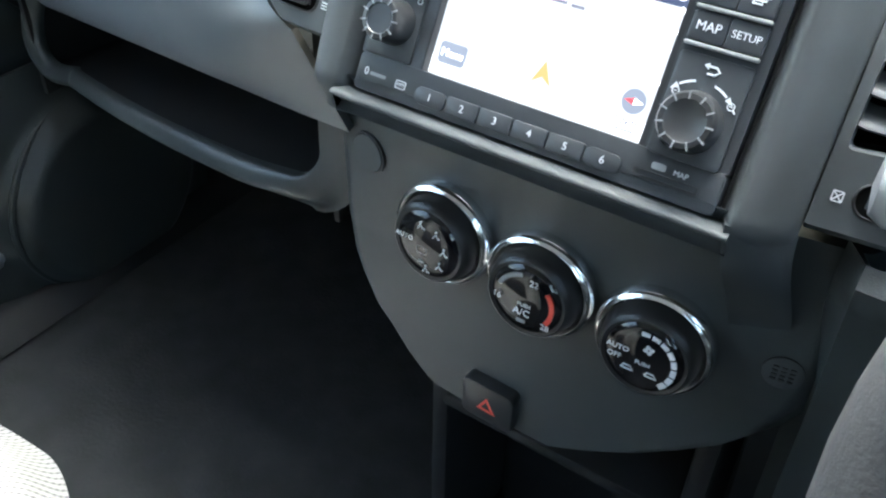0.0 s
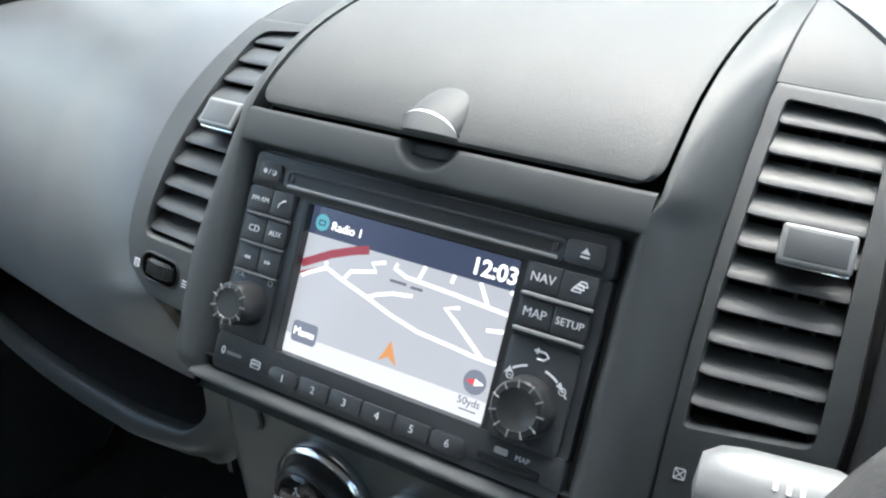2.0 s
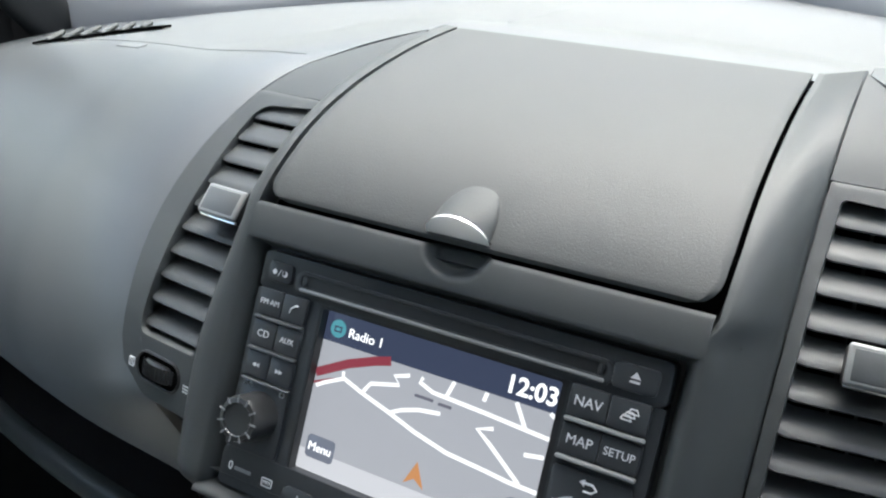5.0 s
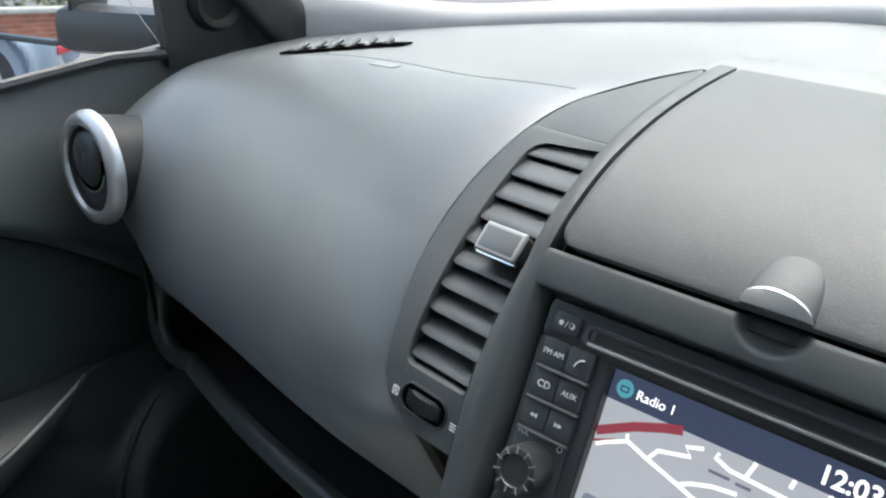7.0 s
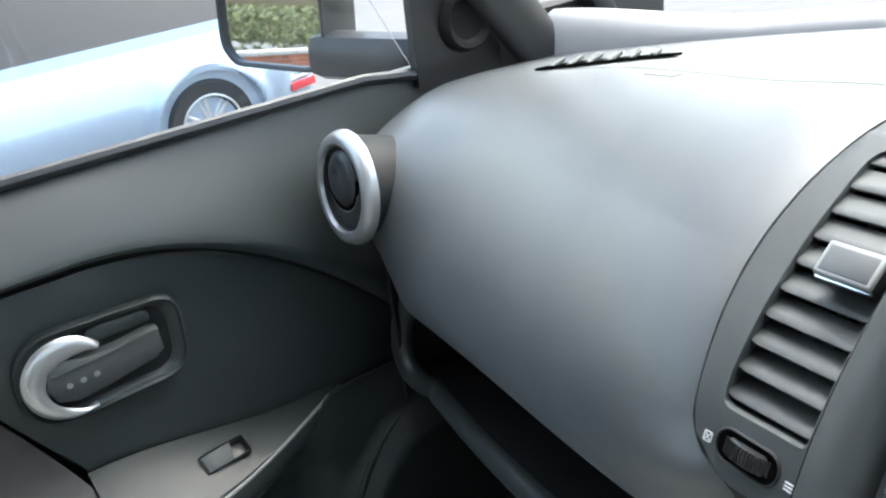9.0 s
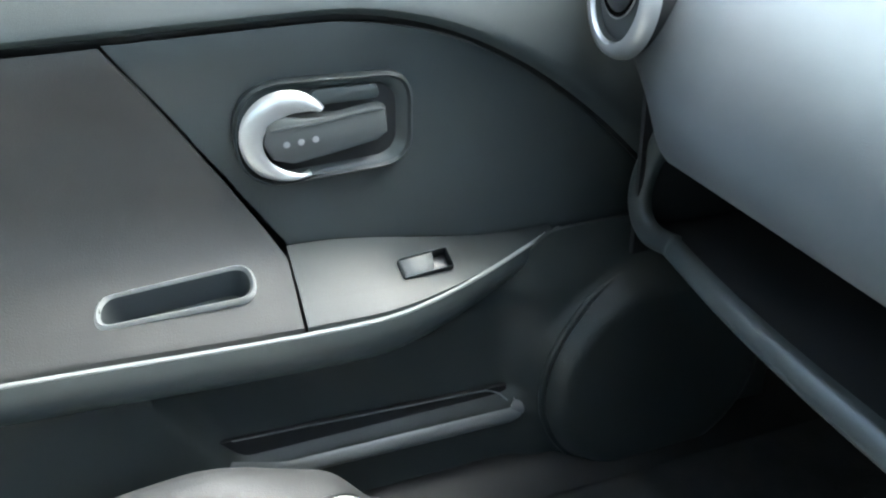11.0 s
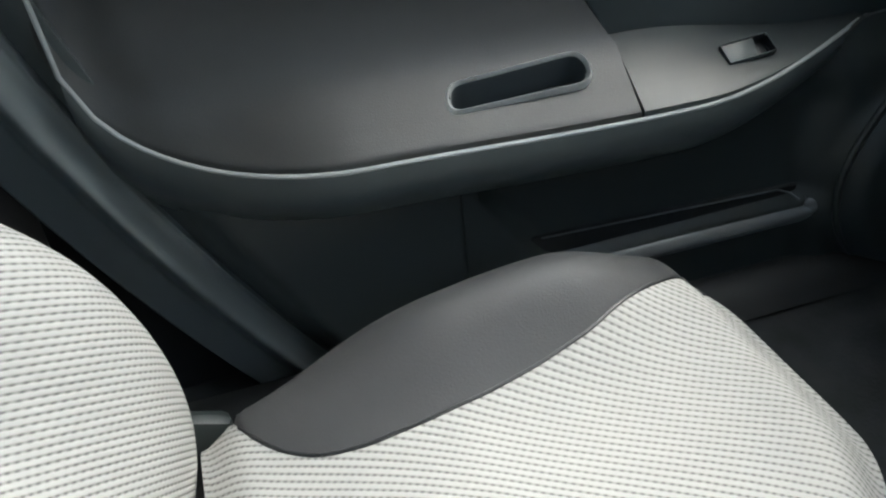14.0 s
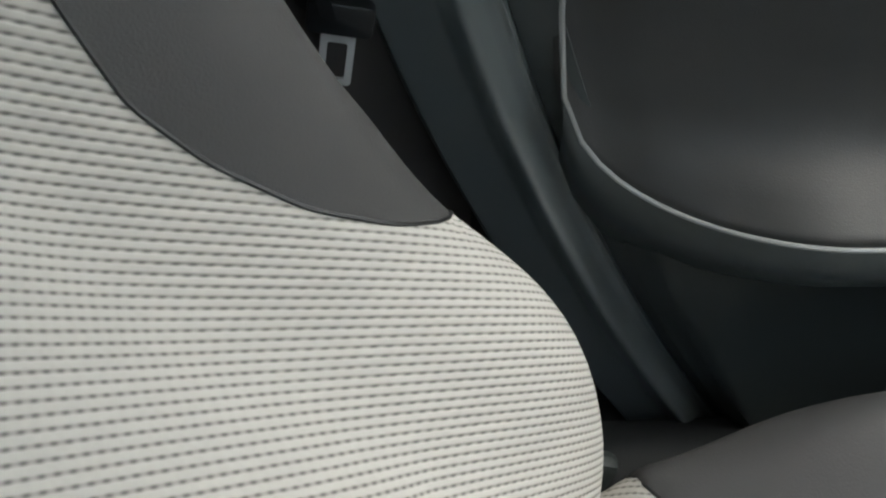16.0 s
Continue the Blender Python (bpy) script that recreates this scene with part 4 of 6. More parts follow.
    part("badge_frame", rim(rrect(0.0056, 0.0038, 0.0006, 2, cx=-0.0638, cy=-0.0425), rrect(0.0048, 0.0030, 0.0005, 2, cx=-0.0638, cy=-0.0425), -0.0002, 0.0003), M_MARK, st)
    text("MP3", 0.0022, M_MARK, st, at(-0.0638, -0.0425, 0.0003))
    part("card_badge", slab(rrect(0.0062, 0.0028, 0.0008, 2, cx=0.0630, cy=-0.0387), -0.0002, 0.0003), M_GREYMARK, st)
    text("MAP", 0.0032, M_MARK, st, at(0.0725, -0.0391, 0.0003))
    part("card_slot", rim(rrect(0.0275, 0.0036, 0.0012, cx=0.0672, cy=-0.0432), rrect(0.0255, 0.0018, 0.0006, cx=0.0672, cy=-0.0430), -0.0002, 0.0005), M_BLACK, st)


build_stereo()


# ---------------------------------------------------------------- centre air vents
def rounded(corners, radii, side=14, arc=6):
    """Outline through rounded corners, anticlockwise, with the same number of points for any shape."""
    out = []
    n = len(corners)
    for i in range(n):
        a, b, c = (Vector(corners[(i + d) % n]) for d in (-1, 0, 1))
        u, w, r = (a - b).normalized(), (c - b).normalized(), radii[i]
        p, q = b + u * r, b + w * r
        for k in range(arc + 1):
            t = k / arc
            out.append(p * (1 - t) ** 2 + b * 2 * t * (1 - t) + q * t * t)
        d = Vector(corners[(i + 1) % n])
        e = d + (b - d).normalized() * radii[(i + 1) % n]
        out += [q.lerp(e, k / side) for k in range(1, side)]
    return out


def build_vent(sx):
    vt = thing("air_vent", "tall curved centre air vent with grey slats and a sliding knob", "air vent", STACK, "centre air vents")

    def surf(u, v):
        return vent_surf(u, v, sx)

    def outer(v):
        return vent_outer(v, sx)
    foot, top = (-0.0345, 0.121) if sx < 0 else (-0.046, 0.126)
    if sx < 0:
        gap = [(0.1200, -0.0030), (0.1640, -0.0035), (0.1620, 0.1128), (0.1190, 0.1162)]
        radii, u_mid, hw, first, pitch, count = [0.003, 0.007, 0.010, 0.003], 0.1415, 0.0222, -0.0004, 0.01178, 10
    else:
        gap = [(0.1240, -0.0110), (0.1700, -0.0075), (0.1655, 0.1178), (0.1250, 0.1196)]
        radii, u_mid, hw, first, pitch, count = [0.003, 0.005, 0.009, 0.003], 0.1470, 0.0232, -0.0031, 0.01250, 10
    inner = rounded(gap, radii)
    frame_line = rounded([(0.1192, foot), (outer(foot), foot), (outer(top), top), (0.1192, top)], [0.0008] * 4)
    corner_count = len(frame_line) // 4
    # the long outer side follows the bow
    shaped = []
    for i, p in enumerate(frame_line):
        if corner_count + 3 <= i <= 2 * corner_count + 3:
            p = Vector((outer(p.y), p.y))
        shaped.append(p)
    bm = bmesh.new()
    loops = []
    for k, sink in ((-0.10, 0.010), (-0.015, 0.0022), (0.03, 0.0), (0.30, 0.0), (0.65, 0.0), (0.94, 0.0), (1.0, 0.0030), (1.0, 0.010)):
        row = []
        for a, b in zip(inner, shaped):
            p = a.lerp(b, k) if k > 0 else a
            row.append(bm.verts.new((sx * p.x, p.y, surf(p.x, p.y) - sink)))
        loops.append(row)
    n = len(inner)
    for a, b in zip(loops, loops[1:]):
        for i in range(n):
            bm.faces.new((a[i], a[(i + 1) % n], b[(i + 1) % n], b[i]))
    bm.normal_update()

    def head():
        """From the top of the slats up to the line where the dash top begins."""
        def fn(s, t):
            va, vb = top + (0.176 - top) * t, top + (0.145 - top) * t
            ua, ub = 0.1192, outer(vb)
            a = Vector((ua, va, surf(ua, va) + 0.0004))
            b = Vector((ub, vb, surf(ub, vb) - 0.003))
            p = a.lerp(b, s)
            p.z += 0.003 * math.sin(math.pi * s) * t
            return sx * p.x, p.y, p.z
        return sheet(fn, 24, 18, 0.008, (0, 0, -1))
    part("surround", join(bm, head()), M_FASCIA, vt, sharp=50)

    # sunken black sheet, added as shade in the gap beside the surround
    def seal(s, t):
        v = foot - 0.004 + (top - foot + 0.010) * t
        u = 0.166 + (outer(max(v, foot)) + 0.006 - 0.166) * s
        return sx * u, v, surf(u, v) - 0.0125
    part("seal", sheet(seal, 6, 24, 0.002, (0, 0, -1)), M_BLACK, vt, "black sheet added to darken the gap beside the surround")

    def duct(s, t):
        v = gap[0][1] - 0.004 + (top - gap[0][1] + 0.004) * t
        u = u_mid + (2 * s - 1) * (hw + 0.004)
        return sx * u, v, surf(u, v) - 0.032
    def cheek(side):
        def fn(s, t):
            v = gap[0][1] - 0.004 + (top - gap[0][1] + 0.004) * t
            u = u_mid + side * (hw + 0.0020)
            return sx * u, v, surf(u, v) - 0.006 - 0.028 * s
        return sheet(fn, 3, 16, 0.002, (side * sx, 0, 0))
    # duct shade is in the near-black colour
    part("duct", join(sheet(duct, 4, 16, 0.003, (0, 0, -1)), cheek(-1), cheek(1)), M_VOID, vt, "duct behind the slats with its shade painted near-black")
    for k in range(count):
        v = first + pitch * k

        def blade(s, t, v=v):
            """Upper face of a slat, from its rounded front edge back and up."""
            u = u_mid + (2 * s - 1) * (hw + 0.0005)
            q = v + 0.0092 * t
            tip = 0.0012 * (1 - smooth(0.0, 0.12, t)) ** 2
            end = 0.0025 * (smooth(0.93, 1.0, s) + 1 - smooth(0.0, 0.07, s))
            return sx * u, q + end * 0.25, surf(u, v) - 0.0014 - 0.0120 * t - tip - end * 0.3
        part("slat", sheet(blade, 12, 6, 0.0016, (0, -1, -1)), M_SLAT, vt)
    for k in range(3):
        def vane(s, t, k=k):
            v = 0.0 + 0.110 * t
            u = u_mid - 0.010 + 0.010 * k
            return sx * u, v, surf(u, v) - 0.019 - 0.010 * s
        part("vane", sheet(vane, 2, 12, 0.0012, (1, 0, 0)), M_SLAT, vt)
    v = 0.0640
    u = 0.1335 if sx < 0 else 0.1525
    slope = math.degrees(math.atan((surf(u, v + 0.006) - surf(u, v - 0.006)) / 0.012))
    kn = part("slider", box(0.0265, 0.0150, 0.0090, 0.0022, 3), M_BLACK, vt, "sliding knob across the slats", at(sx * u, v - 0.0005, surf(u, v) + 0.0035, slope + 8, sx * 10, 0))
    part("slider_edge", box(0.0262, 0.0018, 0.0016, 0.0007, 2), M_CHROME, kn, "thin chrome edge", at(0, -0.0074, 0.0022))
    part("slider_rim", box(0.0268, 0.0152, 0.0030, 0.0014, 3), M_EDGE, kn, "pale bevelled rim", at(0, 0.0002, 0.0042))
    part("slider_top", box(0.0228, 0.0114, 0.0012, 0.0005, 2), M_SLIDER, kn, "flat grey top plate", at(0, 0.0002, 0.0054))
    # thumb wheel in its slot
    v = -0.0180 if sx < 0 else -0.0287
    u = 0.1430 if sx < 0 else 0.1490
    tilt = at(sx * u, v, surf(u, v), 0, 11.3 * sx if sx < 0 else 15.6, 0)
    part("wheel_slot", rim(rrect(0.0345, 0.0150, 0.0074), rrect(0.0322, 0.0127, 0.0063), -0.006, 0.0004, 0.0005), M_BLACK, vt, "", tilt)
    part("slot_floor", slab(rrect(0.0326, 0.0131, 0.0065), -0.006, 0.0003), M_VOID, vt, "", tilt)
    wheel = part("thumb_wheel", moved(lathe([(0.0, -0.0042), (0.0185, -0.0042), (0.0195, -0.0028), (0.0200, 0.0), (0.0195, 0.0028), (0.0185, 0.0042), (0.0, 0.0042)], 40), pose(0, 0, 0, 90)), M_KNOB, vt, "ribbed black thumb wheel", tilt @ at(0, 0, -0.0160))
    for k in range(15):
        a = radians(-35 + 5 * k)
        part("rib", box(0.0007, 0.0066, 0.0010), M_BLACK, wheel, "", at(0.0199 * math.sin(a), 0, 0.0199 * math.cos(a), 0, math.degrees(a)))
    for uu, shut in ((u - 0.0218, sx > 0), (u + 0.0212, sx < 0)):
        mk = at(sx * uu, v - 0.0015, surf(uu, v) + 0.0003, 0, 11.3 * sx if sx < 0 else 15.6, 0)
        if shut:
            part("shut_mark", join(rim(rrect(0.0045, 0.0045, 0.0004, 1), rrect(0.0037, 0.0037, 0.0003, 1), -0.001, 0.0002), *[box(0.0048, 0.0005, 0.0004, m=at(0, 0, 0, 0, 0, rz)) for rz in (45, -45)]), M_MARK, vt, "", mk)
        else:
            part("flow_mark", join(*[box(0.0040, 0.0006, 0.0004, m=at(0, 0.0014 * k, 0, 0, 0, 0)) for k in (-1, 0, 1)]), M_MARK, vt, "", mk)


build_vent(-1)
build_vent(1)


# ---------------------------------------------------------------- lower panel with climate dials
def shield_left(z):
    return float(np.interp(z, (-0.265, -0.262, -0.253, -0.243, -0.231, -0.222, -0.205, -0.190, -0.165, -0.06), (-0.022, -0.045, -0.071, -0.088, -0.103, -0.117, -0.131, -0.140, -0.147, -0.150)))


def shield_right(z):
    return float(np.interp(z, (-0.265, -0.262, -0.255, -0.244, -0.232, -0.218, -0.204, -0.188, -0.170, -0.140, -0.06), (-0.010, 0.008, 0.032, 0.058, 0.081, 0.103, 0.122, 0.137, 0.147, 0.154, 0.156)))


def shield_y(x, z):
    return 0.006 + 0.6 * (x - 0.008) ** 2 - 0.10 * max(0.0, -0.17 - z) + 0.03 * max(0.0, z + 0.10)


def build_lower():
    pn = thing("climate_panel", "dark grey shield-shaped panel with three chrome-ringed climate dials", "control panel")

    def fn(s, t):
        z = -0.066 - 0.1985 * t
        a, b = shield_left(z), shield_right(z)
        x = a + (b - a) * s
        e = abs(2 * s - 1)
        fold = 0.012 * smooth(0.90, 1, e) ** 2
        return x, shield_y(x, z) + fold + 0.014 * smooth(0.95, 1, t) ** 2, z
    part("panel", sheet(fn, 64, 72, 0.010, (0, 1, 0)), M_HARD, pn)
    # darker storage cavity and console legs below
    part("cavity_wall", box(0.20, 0.03, 0.34, 0.01, m=at(0.02, 0.16, -0.40)), M_BLACK, pn)
    for x in (-0.088, 0.104):
        part("console_side", box(0.016, 0.20, 0.40, 0.006, m=at(x, 0.150, -0.36)), M_DARK, pn)
    part("console_shelf", box(0.19, 0.20, 0.012, 0.004, m=at(0.008, 0.15, -0.335)), M_DARK, pn)

    up = Matrix(((1, 0, 0, 0), (0, 0, -1, 0), (0, 1, 0, 0), (0, 0, 0, 1)))

    def dial(x, z, kind):
        m = at(x, shield_y(x, z) - 0.001, z) @ pose(0, 0, 0, -4, 0, x * 40) @ up
        d = part("dial", lathe([(0.0265, -0.004), (0.0262, 0.006), (0.0250, 0.014), (0.0232, 0.0180), (0.0220, 0.0188), (0.0209, 0.0182), (0.0, 0.0174)], 56), M_BLACK, pn, "black rotary climate dial", m)
        part("chrome_ring", lathe([(0.0262, -0.003), (0.0304, -0.003), (0.0316, 0.0005), (0.0317, 0.0035), (0.0309, 0.0066), (0.0296, 0.0087), (0.0281, 0.0095), (0.0268, 0.0087), (0.0262, 0.004)], 64), M_RING, d, "polished chrome ring")
        part("dial_face", lathe([(0.0, 0.0170), (0.0207, 0.0176), (0.0200, 0.0186), (0.0188, 0.0196), (0.0170, 0.0205), (0.0145, 0.0212), (0.0110, 0.0218), (0.0070, 0.0222), (0.0035, 0.0224), (0.0, 0.02245)], 56), M_GLOSS, d, "glossy black dial face")
        zt = 0.0226
        zr = 0.0214

        def mk(name, bm, mat=M_MARK):
            part(name, bm, mat, d)

        def word(s, size, px, py, rz=0):
            text(s, size, M_MARK, d, at(px, py, zt - 0.0002 + 0.0004, 0, 0, rz))
        if kind == 0:
            word("AUTO", 0.0042, -0.0128, 0.0030)
            for a in (100, 55, 10, -35, -80):
                px, py = 0.0135 * math.cos(radians(a)), 0.0135 * math.sin(radians(a))
                mk("flow_icon", join(tube([(px - 0.002, py - 0.002, zt), (px, py + 0.001, zt), (px + 0.001, py - 0.001, zt), (px + 0.0026, py - 0.0012, zt)], 0.0004, 5), slab(oval(0.0007, 0.0007, 8, px - 0.0002, py + 0.0022), zt - 0.0006, zt)))
            mk("screen_icon", rim(rrect(0.0070, 0.0050, 0.0012, 2, cx=-0.0010, cy=-0.0020), rrect(0.0060, 0.0040, 0.001, 2, cx=-0.0010, cy=-0.0020), zt - 0.0008, zt), M_GREYMARK)
            mk("lamp_bar", slab(rrect(0.0040, 0.0014, 0.0004, 2, cx=-0.001, cy=-0.0095), zt - 0.001, zt), M_GREYMARK)
        elif kind == 1:
            word("22", 0.0050, 0.0050, 0.0140)
            word("16", 0.0050, -0.0150, -0.0010)
            word("28", 0.0050, 0.0140, -0.0095)
            word("PUSH", 0.0032, 0.0010, -0.0010)
            word("A/C", 0.0060, 0.0, -0.0058)
            mk("lamp_bar", slab(rrect(0.0050, 0.0016, 0.0004, 2, cx=0, cy=-0.0118), zt - 0.001, zt), M_GREYMARK)
            arc = [(0.0158 * math.cos(radians(a)), 0.0158 * math.sin(radians(a))) for a in range(40, -36, -6)]
            mk("red_arc", strip(arc, 0.0026, zr - 0.0010, zr), M_RED)
            arc = [(0.0158 * math.cos(radians(a)), 0.0158 * math.sin(radians(a))) for a in range(160, 95, -6)]
            mk("cool_arc", strip(arc, 0.0022, zr - 0.0010, zr), M_GREYMARK)
        else:
            for k in range(8):
                a0 = 100 - 19 * k
                arc = [(0.0160 * math.cos(radians(a)), 0.0160 * math.sin(radians(a))) for a in (a0, a0 - 7, a0 - 15)]
                mk("speed_mark", strip(arc, 0.0018 + 0.0002 * k, zr - 0.0010, zr))
            word("AUTO", 0.0042, -0.0125, 0.0045)
            word("OFF", 0.0042, -0.0135, -0.0010)
            word("PUSH", 0.0032, 0.0010, -0.0005)
            for px in (-0.0060, 0.0060):
                mk("car_icon", tube([(px - 0.0030, -0.0070, zt), (px - 0.0018, -0.0048, zt), (px + 0.0014, -0.0048, zt), (px + 0.0032, -0.0070, zt), (px - 0.0030, -0.0070, zt)], 0.00045, 5))
            for k in range(4):
                a = radians(90 * k + 20)
                mk("fan_icon", slab(oval(0.0012, 0.0010, 8, 0.0025 + 0.0016 * math.cos(a), 0.0085 + 0.0016 * math.sin(a)), zt - 0.0006, zt))
    dial(-0.0565, -0.1370, 0)
    dial(0.0060, -0.1415, 1)
    dial(0.0700, -0.1475, 2)

    def stud(name, x, z, bm, mat, label="", parent=None):
        return part(name, moved(bm, up), mat, parent or pn, label, at(x, shield_y(x, z) - 0.0005, z, 0, 0, math.degrees(math.atan(1.4 * (x - 0.008)))))
    stud("blank_button", -0.1165, -0.1125, lathe([(0.0120, -0.004), (0.0120, 0.0010), (0.0114, 0.0015), (0.0, 0.0017)], 40), M_FASCIA, "round blank warning button")
    stud("button_groove", -0.1165, -0.1125, rim(oval(0.0131, 0.0131, 40), oval(0.0119, 0.0119, 40), -0.004, 0.0006), M_BLACK)
    hz = stud("hazard_switch", -0.0155, -0.2415, slab(rrect(0.036, 0.030, 0.005, 5), -0.004, 0.007, 0.002), M_BLACK, "black hazard switch with a red triangle")
    part("triangle", moved(rim([(0, 0.0062), (-0.0066, -0.0052), (0.0066, -0.0052)], [(0, 0.0030), (-0.0036, -0.0034), (0.0036, -0.0034)], 0.0065, 0.0074), up), M_RED, hz, "red warning triangle")
    sg = stud("sensor_grille", 0.1305, -0.1430, lathe([(0.0100, -0.002), (0.0100, 0.0004), (0.0095, 0.0008), (0.0, 0.0010)], 32), M_FASCIA, "round slotted sensor grille")
    for i in range(3):
        for j in range(4):
            part("grille_hole", moved(slab(rrect(0.0028, 0.0014, 0.0004, 2), 0.0008, 0.0013), up @ at(-0.004 + 0.004 * i, -0.0040 + 0.0026 * j)), M_BLACK, sg)


build_lower()


# ---------------------------------------------------------------- driver's controls
def build_wheel():
    m = pose(0.360, -0.135, -0.020, 66, 0, 0)
    w = thing("steering_wheel", "black leather steering wheel beside the centre stack", "steering wheel", m)
    ring = [(0.186 * math.cos(2 * math.pi * k / 72), 0.186 * math.sin(2 * math.pi * k / 72), 0) for k in range(72)]
    part("wheel_rim", tube(ring, 0.0165, 14, True), M_BOLSTER, w)
    part("hub", lathe([(0.0, 0.02), (0.055, 0.016), (0.075, 0.0), (0.075, -0.03), (0.0, -0.04)], 40), M_HARD, w)
    for a in (0, 180, 270):
        part("spoke", box(0.12, 0.040, 0.016, 0.006, 2, pose(0, 0, 0, 0, 0, a) @ at(0.125, 0, -0.004)), M_HARD, w)
    part("column", moved(lathe([(0.045, 0.0), (0.055, -0.05), (0.058, -0.16), (0.0, -0.16)], 30), at(0, 0, -0.03)), M_HARD, w)
    s = thing("indicator_stalk", "pale grey plastic indicator stalk with printed marks", "stalk", pose(0.150, -0.030, -0.004, 0, 90, 8))
    part("stalk_end", lathe([(0.0, -0.011), (0.0105, -0.0095), (0.0140, -0.004), (0.0150, 0.004), (0.0150, 0.032), (0.0125, 0.040), (0.0085, 0.046), (0.0085, 0.16), (0.0, 0.16)], 40), M_STALK, s)
    for k in range(3):
        part("stalk_mark", box(0.0008, 0.0060 - 0.0012 * abs(k - 1), 0.0014, m=pose(0, 0, 0, 0, 0, 205) @ at(0.0150, 0.0, 0.014 + 0.004 * k, 0, 0, 0)), M_MARK, s)


build_wheel()


# ---------------------------------------------------------------- round side vent
def build_round_vent():
    c = Vector((-0.648, 0.108, -0.0640))
    n = Vector((-0.06, -0.98, 0.13)).normalized()
    xa = Vector((1, 0, 0)) - n * n.x
    xa.normalize()
    ya = n.cross(xa)
    m = Matrix(((xa.x, ya.x, n.x, c.x), (xa.y, ya.y, n.y, c.y), (xa.z, ya.z, n.z, c.z), (0, 0, 0, 1)))
    m = m @ Matrix.Scale(0.985, 4)
    v = thing("round_vent", "round side air vent with a satin silver ring", "air vent", m)
    part("ring", lathe([(0.0405, -0.010), (0.0400, 0.003), (0.0420, 0.0065), (0.0465, 0.0070), (0.0515, 0.0040), (0.0540, -0.002), (0.0540, -0.006)], 72), M_SATIN, v, "satin silver ring")
    part("housing", lathe([(0.0480, -0.004), (0.0485, -0.010), (0.0470, -0.022), (0.0440, -0.042), (0.0420, -0.055), (0.0, -0.055)], 48), M_DARK, v)
    part("barrel", lathe([(0.0, 0.0030), (0.020, 0.0022), (0.0340, -0.0002), (0.0390, -0.002), (0.0402, 0.000), (0.0398, 0.003), (0.0385, 0.0035), (0.0380, -0.004)], 64), M_FASCIA, v, "dark lower flap")

    def flap(s, t):
        a, r = 2 * math.pi * s, 0.0262 * t
        x, y = r * math.cos(a), r * math.sin(a)
        dimple = 0.0032 * math.exp(-((x + 0.002) ** 2 + (y - 0.004) ** 2) / 0.000045)
        return x, y + 0.0098, 0.0060 + 0.0040 * (1 - t * t) - 0.0035 * t ** 8 - dimple
    part("flap", sheet(flap, 48, 16, 0.003, (0, 0, -1)), M_UNIT, v, "dished glossy upper flap")
    # shade between the flaps, drawn as a near-black bar
    part("flap_gap", tube([(0.0282 * math.cos(radians(172 + 196 * k / 40)), 0.0098 + 0.0282 * math.sin(radians(172 + 196 * k / 40)), 0.0030) for k in range(41)], 0.0016, 8), M_VOID, v, "gap between the flaps with its shade painted near-black")
    part("flap_lip", tube([(0.0304 * math.cos(radians(196 + 148 * k / 40)), 0.0092 + 0.0304 * math.sin(radians(196 + 148 * k / 40)), 0.0028) for k in range(41)], 0.0007, 6), M_EDGE, v)


build_round_vent()


# ---------------------------------------------------------------- passenger door
def trim_z(y):
    return -0.074 - 1.8 * max(0.0, y + 0.13) ** 2


def belt_z(y):
    return 0.003 - 0.15 * max(0.0, y - 0.19)


def diag_y(z):
    return -0.279 + (-0.082 - z) * 0.60


def arm_z(y):
    """Where the armrest's top meets the door panel."""
    return -0.265 - 0.027 * smooth(-0.16, 0.05, y)


def arm_edge(y):
    """Outer lower edge of the armrest: x, z."""
    k = 1 - min(1.0, max(0.0, (y + 0.110) / 0.202)) ** 1.7
    zz = -0.312 + 0.020 * smooth(-0.12, 0.10, y) + 0.014 * smooth(-0.12, -0.47, y)
    r = max(0.0, (-0.438 - y) / 0.164)
    lift = 0.140 * (1 - max(0.0, 1 - min(1.0, r) ** 2.6) ** 0.385)
    return -0.702 + 0.066 * k - 0.060 * smooth(-0.40, -0.60, y), zz + lift


def shut_y(z):
    """The slanted rear shut line of the door."""
    return -0.677 - 0.195 * z + 0.381 * z * z - 1.0 * max(0.0, z + 0.10) ** 2


def door_x(y, z):
    return -0.712 + 0.012 * math.exp(-((z + 0.09) / 0.03) ** 2)


CUP = pose(-0.6700, -0.2635, -0.2735, 0, 33, 0) @ pose(0, 0, 0, 0, 0, 91)
SWITCH = pose(-0.6700, -0.0535, -0.2865, 0, 30, 0) @ pose(0, 0, 0, 0, 0, 94)


